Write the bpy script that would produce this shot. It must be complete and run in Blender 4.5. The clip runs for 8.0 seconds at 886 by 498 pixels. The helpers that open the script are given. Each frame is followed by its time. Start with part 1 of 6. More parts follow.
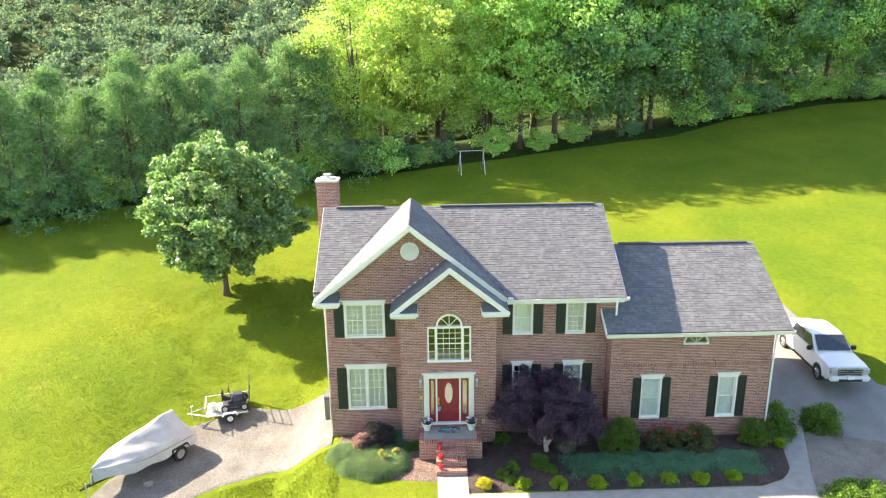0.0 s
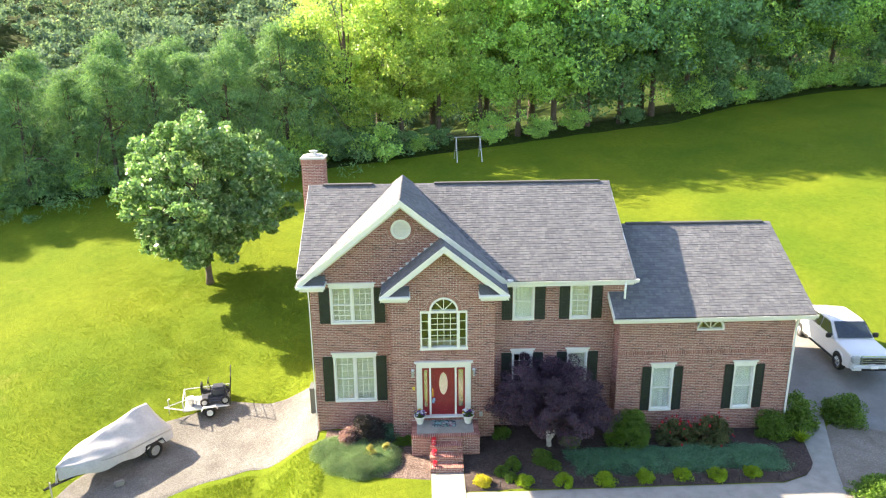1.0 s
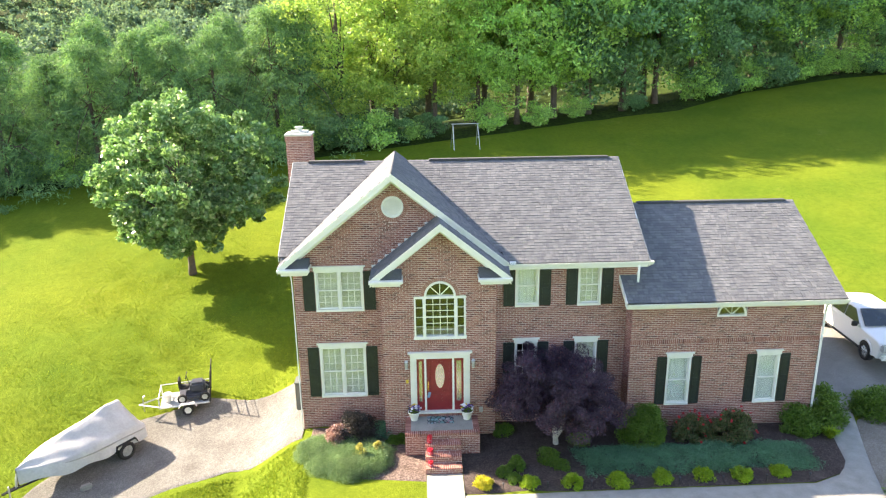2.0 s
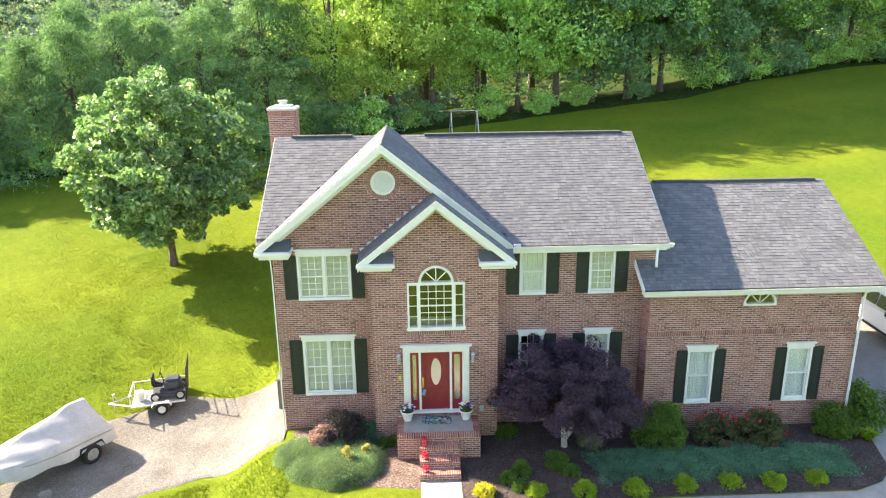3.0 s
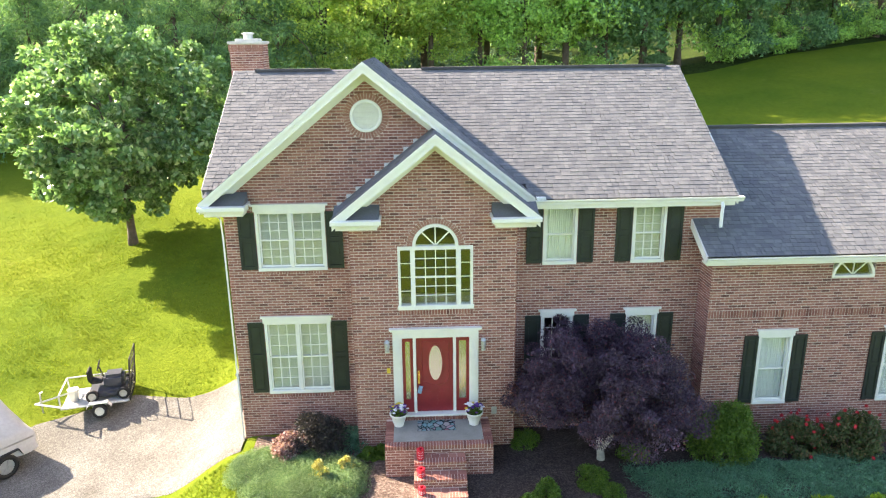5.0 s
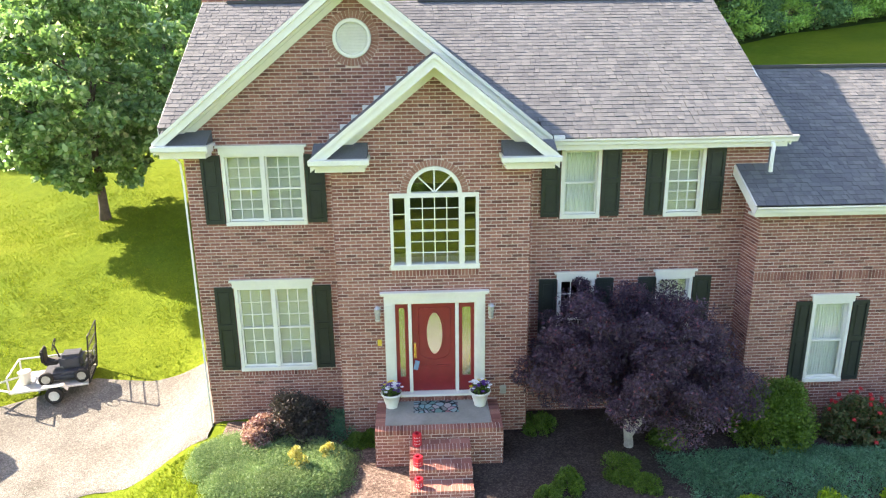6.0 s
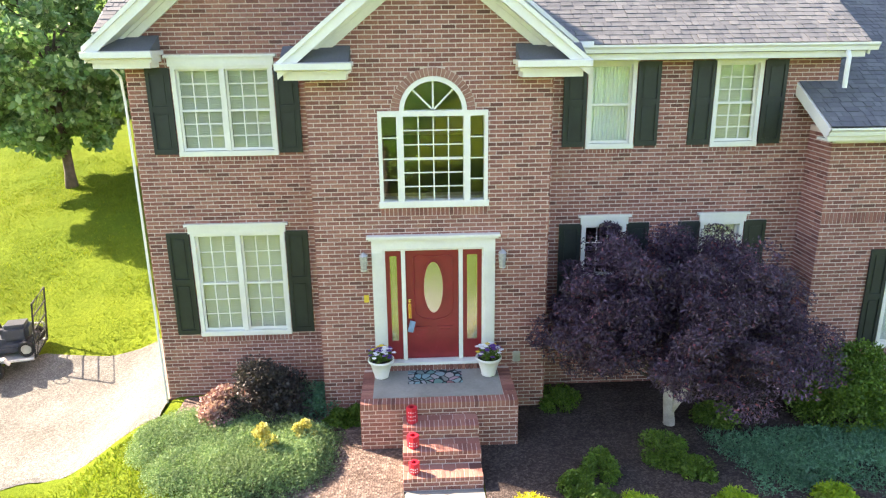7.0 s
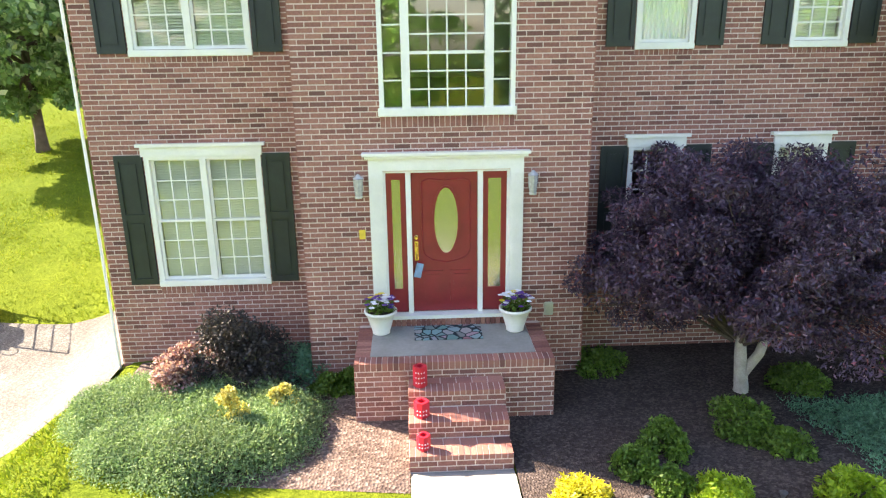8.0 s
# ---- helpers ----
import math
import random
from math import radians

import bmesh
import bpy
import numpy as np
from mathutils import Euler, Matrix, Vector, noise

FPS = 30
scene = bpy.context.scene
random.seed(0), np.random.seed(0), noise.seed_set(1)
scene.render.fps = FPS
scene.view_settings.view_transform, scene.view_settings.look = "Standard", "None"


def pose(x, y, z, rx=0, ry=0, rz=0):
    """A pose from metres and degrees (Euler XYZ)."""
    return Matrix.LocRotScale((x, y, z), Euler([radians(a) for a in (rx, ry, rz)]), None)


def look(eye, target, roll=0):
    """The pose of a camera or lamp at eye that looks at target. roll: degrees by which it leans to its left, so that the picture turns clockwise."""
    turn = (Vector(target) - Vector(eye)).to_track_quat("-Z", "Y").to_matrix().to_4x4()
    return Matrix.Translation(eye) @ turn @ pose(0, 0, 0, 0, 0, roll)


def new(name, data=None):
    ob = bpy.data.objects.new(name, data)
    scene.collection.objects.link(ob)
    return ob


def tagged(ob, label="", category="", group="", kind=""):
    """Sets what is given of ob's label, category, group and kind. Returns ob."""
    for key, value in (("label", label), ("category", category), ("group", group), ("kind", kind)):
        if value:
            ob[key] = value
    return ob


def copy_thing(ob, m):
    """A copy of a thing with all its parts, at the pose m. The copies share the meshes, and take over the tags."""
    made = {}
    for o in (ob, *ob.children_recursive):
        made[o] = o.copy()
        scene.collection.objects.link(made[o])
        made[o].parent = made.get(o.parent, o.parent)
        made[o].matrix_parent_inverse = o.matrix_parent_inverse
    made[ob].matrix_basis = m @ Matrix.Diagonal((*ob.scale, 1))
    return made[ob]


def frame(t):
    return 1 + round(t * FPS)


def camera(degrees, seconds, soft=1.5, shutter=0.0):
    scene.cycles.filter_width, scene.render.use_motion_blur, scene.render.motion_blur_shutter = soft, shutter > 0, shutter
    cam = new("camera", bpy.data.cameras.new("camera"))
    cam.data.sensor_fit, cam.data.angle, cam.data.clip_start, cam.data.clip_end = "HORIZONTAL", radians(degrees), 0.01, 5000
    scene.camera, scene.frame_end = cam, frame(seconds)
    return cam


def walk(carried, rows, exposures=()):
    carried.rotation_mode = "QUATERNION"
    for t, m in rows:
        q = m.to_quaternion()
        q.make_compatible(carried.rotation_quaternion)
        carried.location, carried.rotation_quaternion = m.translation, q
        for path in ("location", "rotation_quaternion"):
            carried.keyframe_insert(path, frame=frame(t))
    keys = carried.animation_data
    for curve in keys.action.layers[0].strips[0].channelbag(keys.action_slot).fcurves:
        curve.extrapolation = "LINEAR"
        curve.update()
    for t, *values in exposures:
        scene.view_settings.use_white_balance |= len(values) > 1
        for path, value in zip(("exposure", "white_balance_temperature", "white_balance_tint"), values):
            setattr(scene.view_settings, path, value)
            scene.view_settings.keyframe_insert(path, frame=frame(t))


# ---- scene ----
cam = camera(64.9, 8.0, 1.2)
PATH = [
    (0, (-0.79, -26.359, 15.407), (-0.744, -24.44, 14.844), -0.6),
    (0.5, (-0.713, -25.39, 14.738), (-0.661, -23.473, 14.173), -0.7),
    (1, (-0.658, -24.444, 14.026), (-0.602, -22.527, 13.46), -0.6),
    (1.5, (-0.615, -23.449, 13.342), (-0.555, -21.531, 12.776), -0.7),
    (3, (-0.428, -20.238, 11.434), (-0.36, -18.322, 10.867), -0.7),
    (3.5, (-0.378, -19.103, 10.85), (-0.309, -17.186, 10.284), -0.7),
    (4, (-0.347, -17.966, 10.271), (-0.277, -16.049, 9.704), -0.7),
    (4.5, (-0.341, -16.846, 9.693), (-0.272, -14.929, 9.125), -0.7),
    (6, (-0.328, -13.585, 7.269), (-0.251, -11.67, 6.698), -0.7),
    (6.5, (-0.277, -12.453, 6.395), (-0.199, -10.54, 5.818), -0.8),
    (7, (-0.301, -11.369, 5.504), (-0.218, -9.457, 4.924), -0.7),
    (7.5, (-0.376, -10.342, 4.622), (-0.295, -8.429, 4.043), -0.7),
    (8, (-0.416, -9.337, 3.803), (-0.337, -7.426, 3.219), -0.8),
]
walk(cam, [(t, look(eye, target, roll)) for t, eye, target, roll in PATH],
     [(0.0, 2.47, 7150, 16), (4.5, 2.55, 7150, 16), (6.5, 2.62, 7200, 18), (8.0, 2.73, 7250, 19)])

# ---- light ----
world = bpy.data.worlds.new("world")
scene.world = world
world.use_nodes = True
wn = world.node_tree.nodes
sky = wn.new("ShaderNodeTexSky")
sky.sky_type, sky.sun_disc = "NISHITA", False
SUN = Vector((-1.36, 0.72, 1.0)).normalized()
sky.sun_elevation = math.asin(SUN.z)
sky.sun_rotation = math.atan2(SUN.x, SUN.y)
world.node_tree.links.new(sky.outputs[0], wn["Background"].inputs[0])
wn["Background"].inputs[1].default_value = 0.105
sun = new("sun", bpy.data.lights.new("sun", "SUN"))
sun.data.energy, sun.data.angle, sun.data.color = 4.8, radians(0.6), (1.0, 0.90, 0.72)
sun.matrix_world = look(SUN * 60, (0, 0, 0))


# ---- materials ----
def material(name, rough=0.7, metal=0.0, spec=0.5):
    m = bpy.data.materials.new(name)
    m.use_nodes = True
    b = m.node_tree.nodes["Principled BSDF"]
    b.inputs["Roughness"].default_value = rough
    b.inputs["Metallic"].default_value = metal
    b.inputs["Specular IOR Level"].default_value = spec
    return m, m.node_tree.nodes, m.node_tree.links, b


def ramp(nodes, links, fac, stops):
    r = nodes.new("ShaderNodeValToRGB")
    while len(r.color_ramp.elements) < len(stops):
        r.color_ramp.elements.new(0.5)
    for e, (p, c) in zip(r.color_ramp.elements, stops):
        e.position, e.color = p, (*c, 1)
    links.new(fac, r.inputs[0])
    return r.outputs[0]


def noise_tex(nodes, links, scale, detail=4, coord="Object", rough=0.6):
    t = nodes.new("ShaderNodeTexCoord")
    n = nodes.new("ShaderNodeTexNoise")
    n.inputs["Scale"].default_value, n.inputs["Detail"].default_value = scale, detail
    n.inputs["Roughness"].default_value = rough
    links.new(t.outputs[coord], n.inputs["Vector"])
    return n.outputs["Fac"]


def mixed(nodes, links, fac, a, b, mode="MIX"):
    m = nodes.new("ShaderNodeMix")
    m.data_type, m.blend_type = "RGBA", mode
    for value, sock in ((fac, m.inputs[0]), (a, m.inputs[6]), (b, m.inputs[7])):
        if isinstance(value, (int, float)):
            sock.default_value = value
        elif isinstance(value, tuple):
            sock.default_value = (*value, 1)
        else:
            links.new(value, sock)
    return m.outputs[2]


def bumped(nodes, links, b, height, strength, dist):
    n = nodes.new("ShaderNodeBump")
    n.inputs["Strength"].default_value, n.inputs["Distance"].default_value = strength, dist
    links.new(height, n.inputs["Height"])
    links.new(n.outputs[0], b.inputs["Normal"])


def plain(name, colour, rough=0.6, vary=0.12, scale=6.0, metal=0.0, bump=0.1, spec=0.5):
    """One colour with stains at two scales."""
    m, n, l, b = material(name, rough, metal, spec)
    lo = tuple(c * (1 - vary) for c in colour)
    hi = tuple(min(1, c * (1 + vary)) for c in colour)
    c1 = ramp(n, l, noise_tex(n, l, scale), [(0.3, lo), (0.7, hi)])
    c2 = ramp(n, l, noise_tex(n, l, scale * 9), [(0.3, (1 - vary,) * 3), (0.7, (1, 1, 1))])
    l.new(mixed(n, l, 1.0, c1, c2, "MULTIPLY"), b.inputs["Base Color"])
    bumped(n, l, b, noise_tex(n, l, scale * 14), bump, 0.01)
    return m


def pieces(name, stops, rough=0.85, grain=30.0, joined=True, bump=0.3):
    """Bricks, shingles: a colour for each piece, with grain and blotches."""
    m, n, l, b = material(name, rough, 0, 0.3)
    if joined:
        r = n.new("ShaderNodeNewGeometry").outputs["Random Per Island"]
    else:
        r = n.new("ShaderNodeObjectInfo").outputs["Random"]
    c = ramp(n, l, r, stops)
    g = ramp(n, l, noise_tex(n, l, grain, 5), [(0.3, (0.72,) * 3), (0.7, (1.12,) * 3)])
    s = ramp(n, l, noise_tex(n, l, 1.1, 3), [(0.3, (0.86,) * 3), (0.7, (1.08,) * 3)])
    c = mixed(n, l, 1.0, c, g, "MULTIPLY")
    l.new(mixed(n, l, 1.0, c, s, "MULTIPLY"), b.inputs["Base Color"])
    bumped(n, l, b, noise_tex(n, l, grain * 2, 4), bump, 0.0012)
    return m


def foliage(name, stops, through_share=0.35, rough=0.5, patch=0.25, spec=0.35):
    """Leaves that let some of the light through."""
    m, n, l, b = material(name, rough, 0, spec)
    r = n.new("ShaderNodeNewGeometry").outputs["Random Per Island"]
    c = ramp(n, l, r, stops)
    p = ramp(n, l, noise_tex(n, l, patch, 2), [(0.3, (0.75,) * 3), (0.7, (1.25,) * 3)])
    c = mixed(n, l, 1.0, c, p, "MULTIPLY")
    l.new(c, b.inputs["Base Color"])
    t = n.new("ShaderNodeBsdfTranslucent")
    l.new(mixed(n, l, 1.0, c, (1.4, 1.4, 0.95), "MULTIPLY"), t.inputs[0])
    mix = n.new("ShaderNodeMixShader")
    mix.inputs[0].default_value = through_share
    l.new(b.outputs[0], mix.inputs[1])
    l.new(t.outputs[0], mix.inputs[2])
    l.new(mix.outputs[0], n["Material Output"].inputs[0])
    return m


BRICK = [(0.0, (0.150, 0.066, 0.056)), (0.15, (0.245, 0.102, 0.084)), (0.5, (0.325, 0.138, 0.110)), (0.85, (0.39, 0.182, 0.146)), (1.0, (0.28, 0.118, 0.096))]
M_BRICK = pieces("brick", BRICK)
M_BRICK1 = pieces("brick_single", BRICK, joined=False)
PALE = [(0.0, (0.32, 0.155, 0.12)), (0.5, (0.38, 0.19, 0.15)), (1.0, (0.43, 0.23, 0.19))]
M_BRICKPALE = pieces("brick_pale", PALE)
M_MORTAR = plain("mortar", (0.68, 0.55, 0.49), 0.95, 0.12, 3)
SHINGLE = [(0.0, (0.112, 0.118, 0.132)), (0.5, (0.136, 0.141, 0.153)), (1.0, (0.168, 0.171, 0.180))]
M_SHINGLE = pieces("shingle", SHINGLE, 0.9, 60)
M_SHINGLE1 = pieces("shingle_single", SHINGLE, 0.9, 60, False)
M_WHITE = plain("white_paint", (0.78, 0.77, 0.72), 0.45, 0.05, 3)
M_GUTTER = plain("gutter_white", (0.80, 0.80, 0.78), 0.35, 0.05, 2)
M_SHUTTER = plain("shutter_green_black", (0.018, 0.026, 0.024), 0.5, 0.25, 4)
M_RED = plain("door_red", (0.25, 0.018, 0.026), 0.35, 0.12, 4)
M_BLIND = plain("blind_cream", (0.86, 0.84, 0.72), 0.7, 0.05, 3)
M_CURTAIN = plain("curtain_white", (0.84, 0.85, 0.84), 0.9, 0.06, 3)
M_CONCRETE = plain("concrete", (0.27, 0.263, 0.245), 0.9, 0.16, 2.2, bump=0.3)
M_GALV = plain("galvanised", (0.55, 0.56, 0.57), 0.4, 0.1, 8, 0.7)
M_BLACK = plain("black_rubber", (0.015, 0.015, 0.016), 0.75, 0.3, 9)


def make_glass():
    m, n, l, b = material("window_glass", 0.02)
    n.remove(b)
    t = n.new("ShaderNodeBsdfTransparent")
    t.inputs[0].default_value = (0.95, 0.97, 0.95, 1)
    g = n.new("ShaderNodeBsdfGlossy")
    g.inputs["Roughness"].default_value = 0.02
    w = n.new("ShaderNodeLayerWeight")
    w.inputs["Blend"].default_value = 0.5
    p = n.new("ShaderNodeMath")
    p.operation = "POWER"
    p.inputs[1].default_value = 4.0
    l.new(w.outputs["Facing"], p.inputs[0])
    q = n.new("ShaderNodeMath")
    q.operation = "MULTIPLY_ADD"
    q.inputs[1].default_value, q.inputs[2].default_value = 0.85, 0.09
    l.new(p.outputs[0], q.inputs[0])
    mix = n.new("ShaderNodeMixShader")
    l.new(q.outputs[0], mix.inputs[0])
    l.new(t.outputs[0], mix.inputs[1])
    l.new(g.outputs[0], mix.inputs[2])
    l.new(mix.outputs[0], n["Material Output"].inputs[0])
    return m


M_CLEAR = make_glass()


# ---- geometry helpers ----
def box(bm, x0, x1, y0, y1, z0, z1):
    v = [bm.verts.new((x, y, z)) for x in (x0, x1) for y in (y0, y1) for z in (z0, z1)]
    for f in ((0, 1, 3, 2), (4, 6, 7, 5), (0, 4, 5, 1), (2, 3, 7, 6), (0, 2, 6, 4), (1, 5, 7, 3)):
        bm.faces.new([v[i] for i in f])


def prism(bm, outline, shift):
    """A flat outline of 3D points pushed along shift."""
    s = Vector(shift)
    a = [bm.verts.new(p) for p in outline]
    b = [bm.verts.new(Vector(p) + s) for p in outline]
    bm.faces.new(a)
    bm.faces.new(b[::-1])
    for i in range(len(a)):
        j = (i + 1) % len(a)
        bm.faces.new((a[j], a[i], b[i], b[j]))


def tube(bm, path, radii, sides=8):
    """A round tube through points, with a radius for each."""
    path = [Vector(p) for p in path]
    if isinstance(radii, (int, float)):
        radii = [radii] * len(path)
    rings = []
    for i, p in enumerate(path):
        d = (path[min(i + 1, len(path) - 1)] - path[max(i - 1, 0)]).normalized()
        u = d.cross(Vector((0.31, 0.95, 0.05))).normalized()
        w = d.cross(u)
        rings.append([bm.verts.new(p + radii[i] * (math.cos(a) * u + math.sin(a) * w)) for a in (2 * math.pi * k / sides for k in range(sides))])
    for a, b in zip(rings, rings[1:]):
        for k in range(sides):
            bm.faces.new((a[k], a[(k + 1) % sides], b[(k + 1) % sides], b[k]))
    bm.faces.new(rings[0][::-1])
    bm.faces.new(rings[-1])


def lathe(bm, profile, sides=20, at=(0, 0, 0)):
    """A turned body: (radius, height) from the bottom up."""
    rings = [[bm.verts.new((at[0] + r * math.cos(2 * math.pi * k / sides), at[1] + r * math.sin(2 * math.pi * k / sides), at[2] + z)) for k in range(sides)] for r, z in profile]
    for a, b in zip(rings, rings[1:]):
        for k in range(sides):
            bm.faces.new((a[k], a[(k + 1) % sides], b[(k + 1) % sides], b[k]))
    bm.faces.new(rings[0][::-1])
    bm.faces.new(rings[-1])


def finish(bm, name, mat, smooth=False, bevel=0.0):
    if bevel:
        bmesh.ops.bevel(bm, geom=bm.edges[:], offset=bevel, segments=2, affect="EDGES", clamp_overlap=True)
    bmesh.ops.recalc_face_normals(bm, faces=bm.faces[:])
    me = bpy.data.meshes.new(name)
    bm.to_mesh(me)
    bm.free()
    me.materials.append(mat)
    if smooth:
        me.polygons.foreach_set("use_smooth", [True] * len(me.polygons))
    return me


def part(name, bm, mat, parent=None, label="", smooth=False, bevel=0.0):
    me = finish(bm, name, mat, smooth, bevel) if isinstance(bm, bmesh.types.BMesh) else bm
    if not me.materials:
        me.materials.append(mat)
    ob = new(name, me)
    ob.parent = parent
    return tagged(ob, label)


def boxes(name, mat, parent, *dims, label="", bevel=0.0):
    bm = bmesh.new()
    for d in dims:
        box(bm, *d)
    return part(name, bm, mat, parent, label, bevel=bevel)


def thing(name, label, category, at=(0, 0, 0), rz=0.0, group="", kind=""):
    ob = new(name)
    ob.matrix_basis = pose(*at, 0, 0, rz)
    return tagged(ob, label, category, group, kind)


def quads(name, verts, mat):
    """A mesh of loose four-cornered pieces from an array of n x 4 x 3."""
    n = len(verts)
    me = bpy.data.meshes.new(name)
    me.vertices.add(n * 4)
    me.vertices.foreach_set("co", np.asarray(verts, "f").ravel())
    me.loops.add(n * 4)
    me.loops.foreach_set("vertex_index", np.arange(n * 4, dtype="i"))
    me.polygons.add(n)
    me.polygons.foreach_set("loop_start", np.arange(n, dtype="i") * 4)
    me.update(calc_edges=True)
    me.polygons.foreach_set("use_smooth", [False] * n)
    me.materials.append(mat)
    return me


# ---- ground ----
def smooth(a, b, v):
    t = min(1.0, max(0.0, (v - a) / (b - a)))
    return t * t * (3 - 2 * t)


def lerp(points):
    """A line through (x, y) points, eased between them."""
    def f(x):
        if x <= points[0][0]:
            return points[0][1]
        for (xa, ya), (xb, yb) in zip(points, points[1:]):
            if x <= xb:
                t = (x - xa) / (xb - xa)
                return ya + (yb - ya) * t
        return points[-1][1]
    return f


# how far back the lawn ends
treeline = lerp([(-60, 26.5), (-36, 30.3), (-25.5, 33.2), (-7.6, 36.1), (7, 39.2), (18.5, 41.8), (24, 42.6), (28, 45.0), (32, 47.2), (43, 50.4), (60, 51.5)])


def ground_z(x, y):
    back = min(y, treeline(x) + 4)
    z = -2.0 + 0.165 * max(back, -16) + 0.05 * max(-45, min(60, x))
    z -= 0.82 * math.exp(-(((x + 11.5) / 6.0) ** 2 + ((y - 4.0) / 5.0) ** 2))
    pad = smooth(-7.5, -4.6, x) * smooth(-14, -5, y) * (1 - smooth(7, 16, y)) * (1 - smooth(13, 20, x))
    z += pad * (-1.03 - z)
    over = y - treeline(x) - 8
    if over > 0:
        z -= 7 * smooth(0, 45, over) * smooth(40, -10, x)
        z += (0.36 if x < 60 else 0.25) * max(0, over - 55)
    return z

def sheet(name, xs, lo, hi, ny, lift, mat, label, category=""):
    """A strip of ground cover between two edges lo(x) and hi(x), lying on the ground."""
    verts, faces = [], []
    for x in xs:
        a, b = lo(x), hi(x)
        for k in range(ny + 1):
            y = a + (b - a) * k / ny
            edge = lift if 0 < k < ny else 0.004
            verts.append((x, y, ground_z(x, y) + edge))
    w = ny + 1
    for i in range(len(xs) - 1):
        for k in range(ny):
            faces.append((i * w + k, (i + 1) * w + k, (i + 1) * w + k + 1, i * w + k + 1))
    me = bpy.data.meshes.new(name)
    me.from_pydata(verts, [], faces)
    me.materials.append(mat)
    me.polygons.foreach_set("use_smooth", [True] * len(me.polygons))
    ob = new(name, me)
    return tagged(ob, label, category or name, kind="structure")


def span(a, b, step):
    n = max(2, int(abs(b - a) / step))
    return [a + (b - a) * i / n for i in range(n + 1)]


def lawn_material():
    m, n, l, b = material("lawn", 0.95, 0, 0.03)
    big = ramp(n, l, noise_tex(n, l, 0.12, 3), [(0.3, (0.086, 0.147, 0.017)), (0.7, (0.153, 0.194, 0.021))])
    mid = ramp(n, l, noise_tex(n, l, 3.2, 6, rough=0.75), [(0.25, (0.62, 0.68, 0.6)), (0.75, (1.3, 1.22, 1.15))])
    fine = ramp(n, l, noise_tex(n, l, 22, 5, rough=0.8), [(0.3, (0.55, 0.6, 0.5)), (0.7, (1.3, 1.25, 1.2))])
    dry = ramp(n, l, noise_tex(n, l, 0.45, 6, rough=0.75), [(0.60, (0, 0, 0)), (0.85, (0.8, 0.8, 0.8))])
    c = mixed(n, l, 1.0, mixed(n, l, 1.0, big, mid, "MULTIPLY"), fine, "MULTIPLY")
    c = mixed(n, l, dry, c, (0.27, 0.25, 0.06))
    l.new(mixed(n, l, 0.25, c, mixed(n, l, 1.0, big, fine, "MULTIPLY")), b.inputs["Base Color"])
    bumped(n, l, b, noise_tex(n, l, 14, 6, rough=0.8), 0.8, 0.08)
    return m


def speckled(name, stops, scale, big, rough=0.95, bump=0.6, dist=0.03):
    m, n, l, b = material(name, rough, 0, 0.06)
    t = n.new("ShaderNodeTexCoord")
    v = n.new("ShaderNodeTexVoronoi")
    v.inputs["Scale"].default_value = scale
    l.new(t.outputs["Object"], v.inputs["Vector"])
    sep = n.new("ShaderNodeSeparateColor")
    l.new(v.outputs["Color"], sep.inputs[0])
    c = ramp(n, l, sep.outputs[0], stops)
    p = ramp(n, l, noise_tex(n, l, big, 5, rough=0.7), [(0.3, (0.72, 0.7, 0.68)), (0.7, (1.15,) * 3)])
    l.new(mixed(n, l, 1.0, c, p, "MULTIPLY"), b.inputs["Base Color"])
    bumped(n, l, b, v.outputs["Distance"], bump, dist)
    return m


M_LAWN = lawn_material()
M_GRAVEL = speckled("gravel", [(0.0, (0.104, 0.102, 0.096)), (0.6, (0.158, 0.156, 0.148)), (1.0, (0.222, 0.219, 0.208))], 38, 0.7)
M_MULCH = speckled("mulch", [(0.0, (0.045, 0.035, 0.033)), (0.6, (0.072, 0.057, 0.053)), (1.0, (0.12, 0.096, 0.088))], 36, 1.3)
# lighter copy of the mulch: the sun beside the steps is in its colour
M_MULCH_LIT = speckled("mulch_sunlit", [(0.0, (0.085, 0.062, 0.055)), (0.6, (0.15, 0.112, 0.098)), (1.0, (0.25, 0.195, 0.17))], 26, 1.3)
M_SOIL = speckled("soil", [(0.0, (0.18, 0.16, 0.14)), (0.7, (0.22, 0.20, 0.175)), (1.0, (0.28, 0.26, 0.23))], 30, 0.9)
M_ASPHALT = speckled("drive_concrete", [(0.0, (0.185, 0.185, 0.18)), (0.6, (0.21, 0.21, 0.205)), (1.0, (0.24, 0.24, 0.235))], 45, 0.35, bump=0.12)

gx = [-420, -340, -270, -210, -160, -120, -90, -70, -56] + span(-48, 62, 0.55) + [70, 85, 105, 130, 170, 220, 280, 350, 430]
gy = [-330, -240, -170, -120, -85, -60, -45] + span(-36, 62, 0.55) + [68, 76, 86, 98, 112, 130, 150, 175, 205, 240, 280, 330, 400, 480]
def sheared(x, v):
    """Rows of the ground that bend with the wood's edge, which is row 36."""
    return v if v < 12 else v + (treeline(x) - 36) * smooth(12, 36, v)


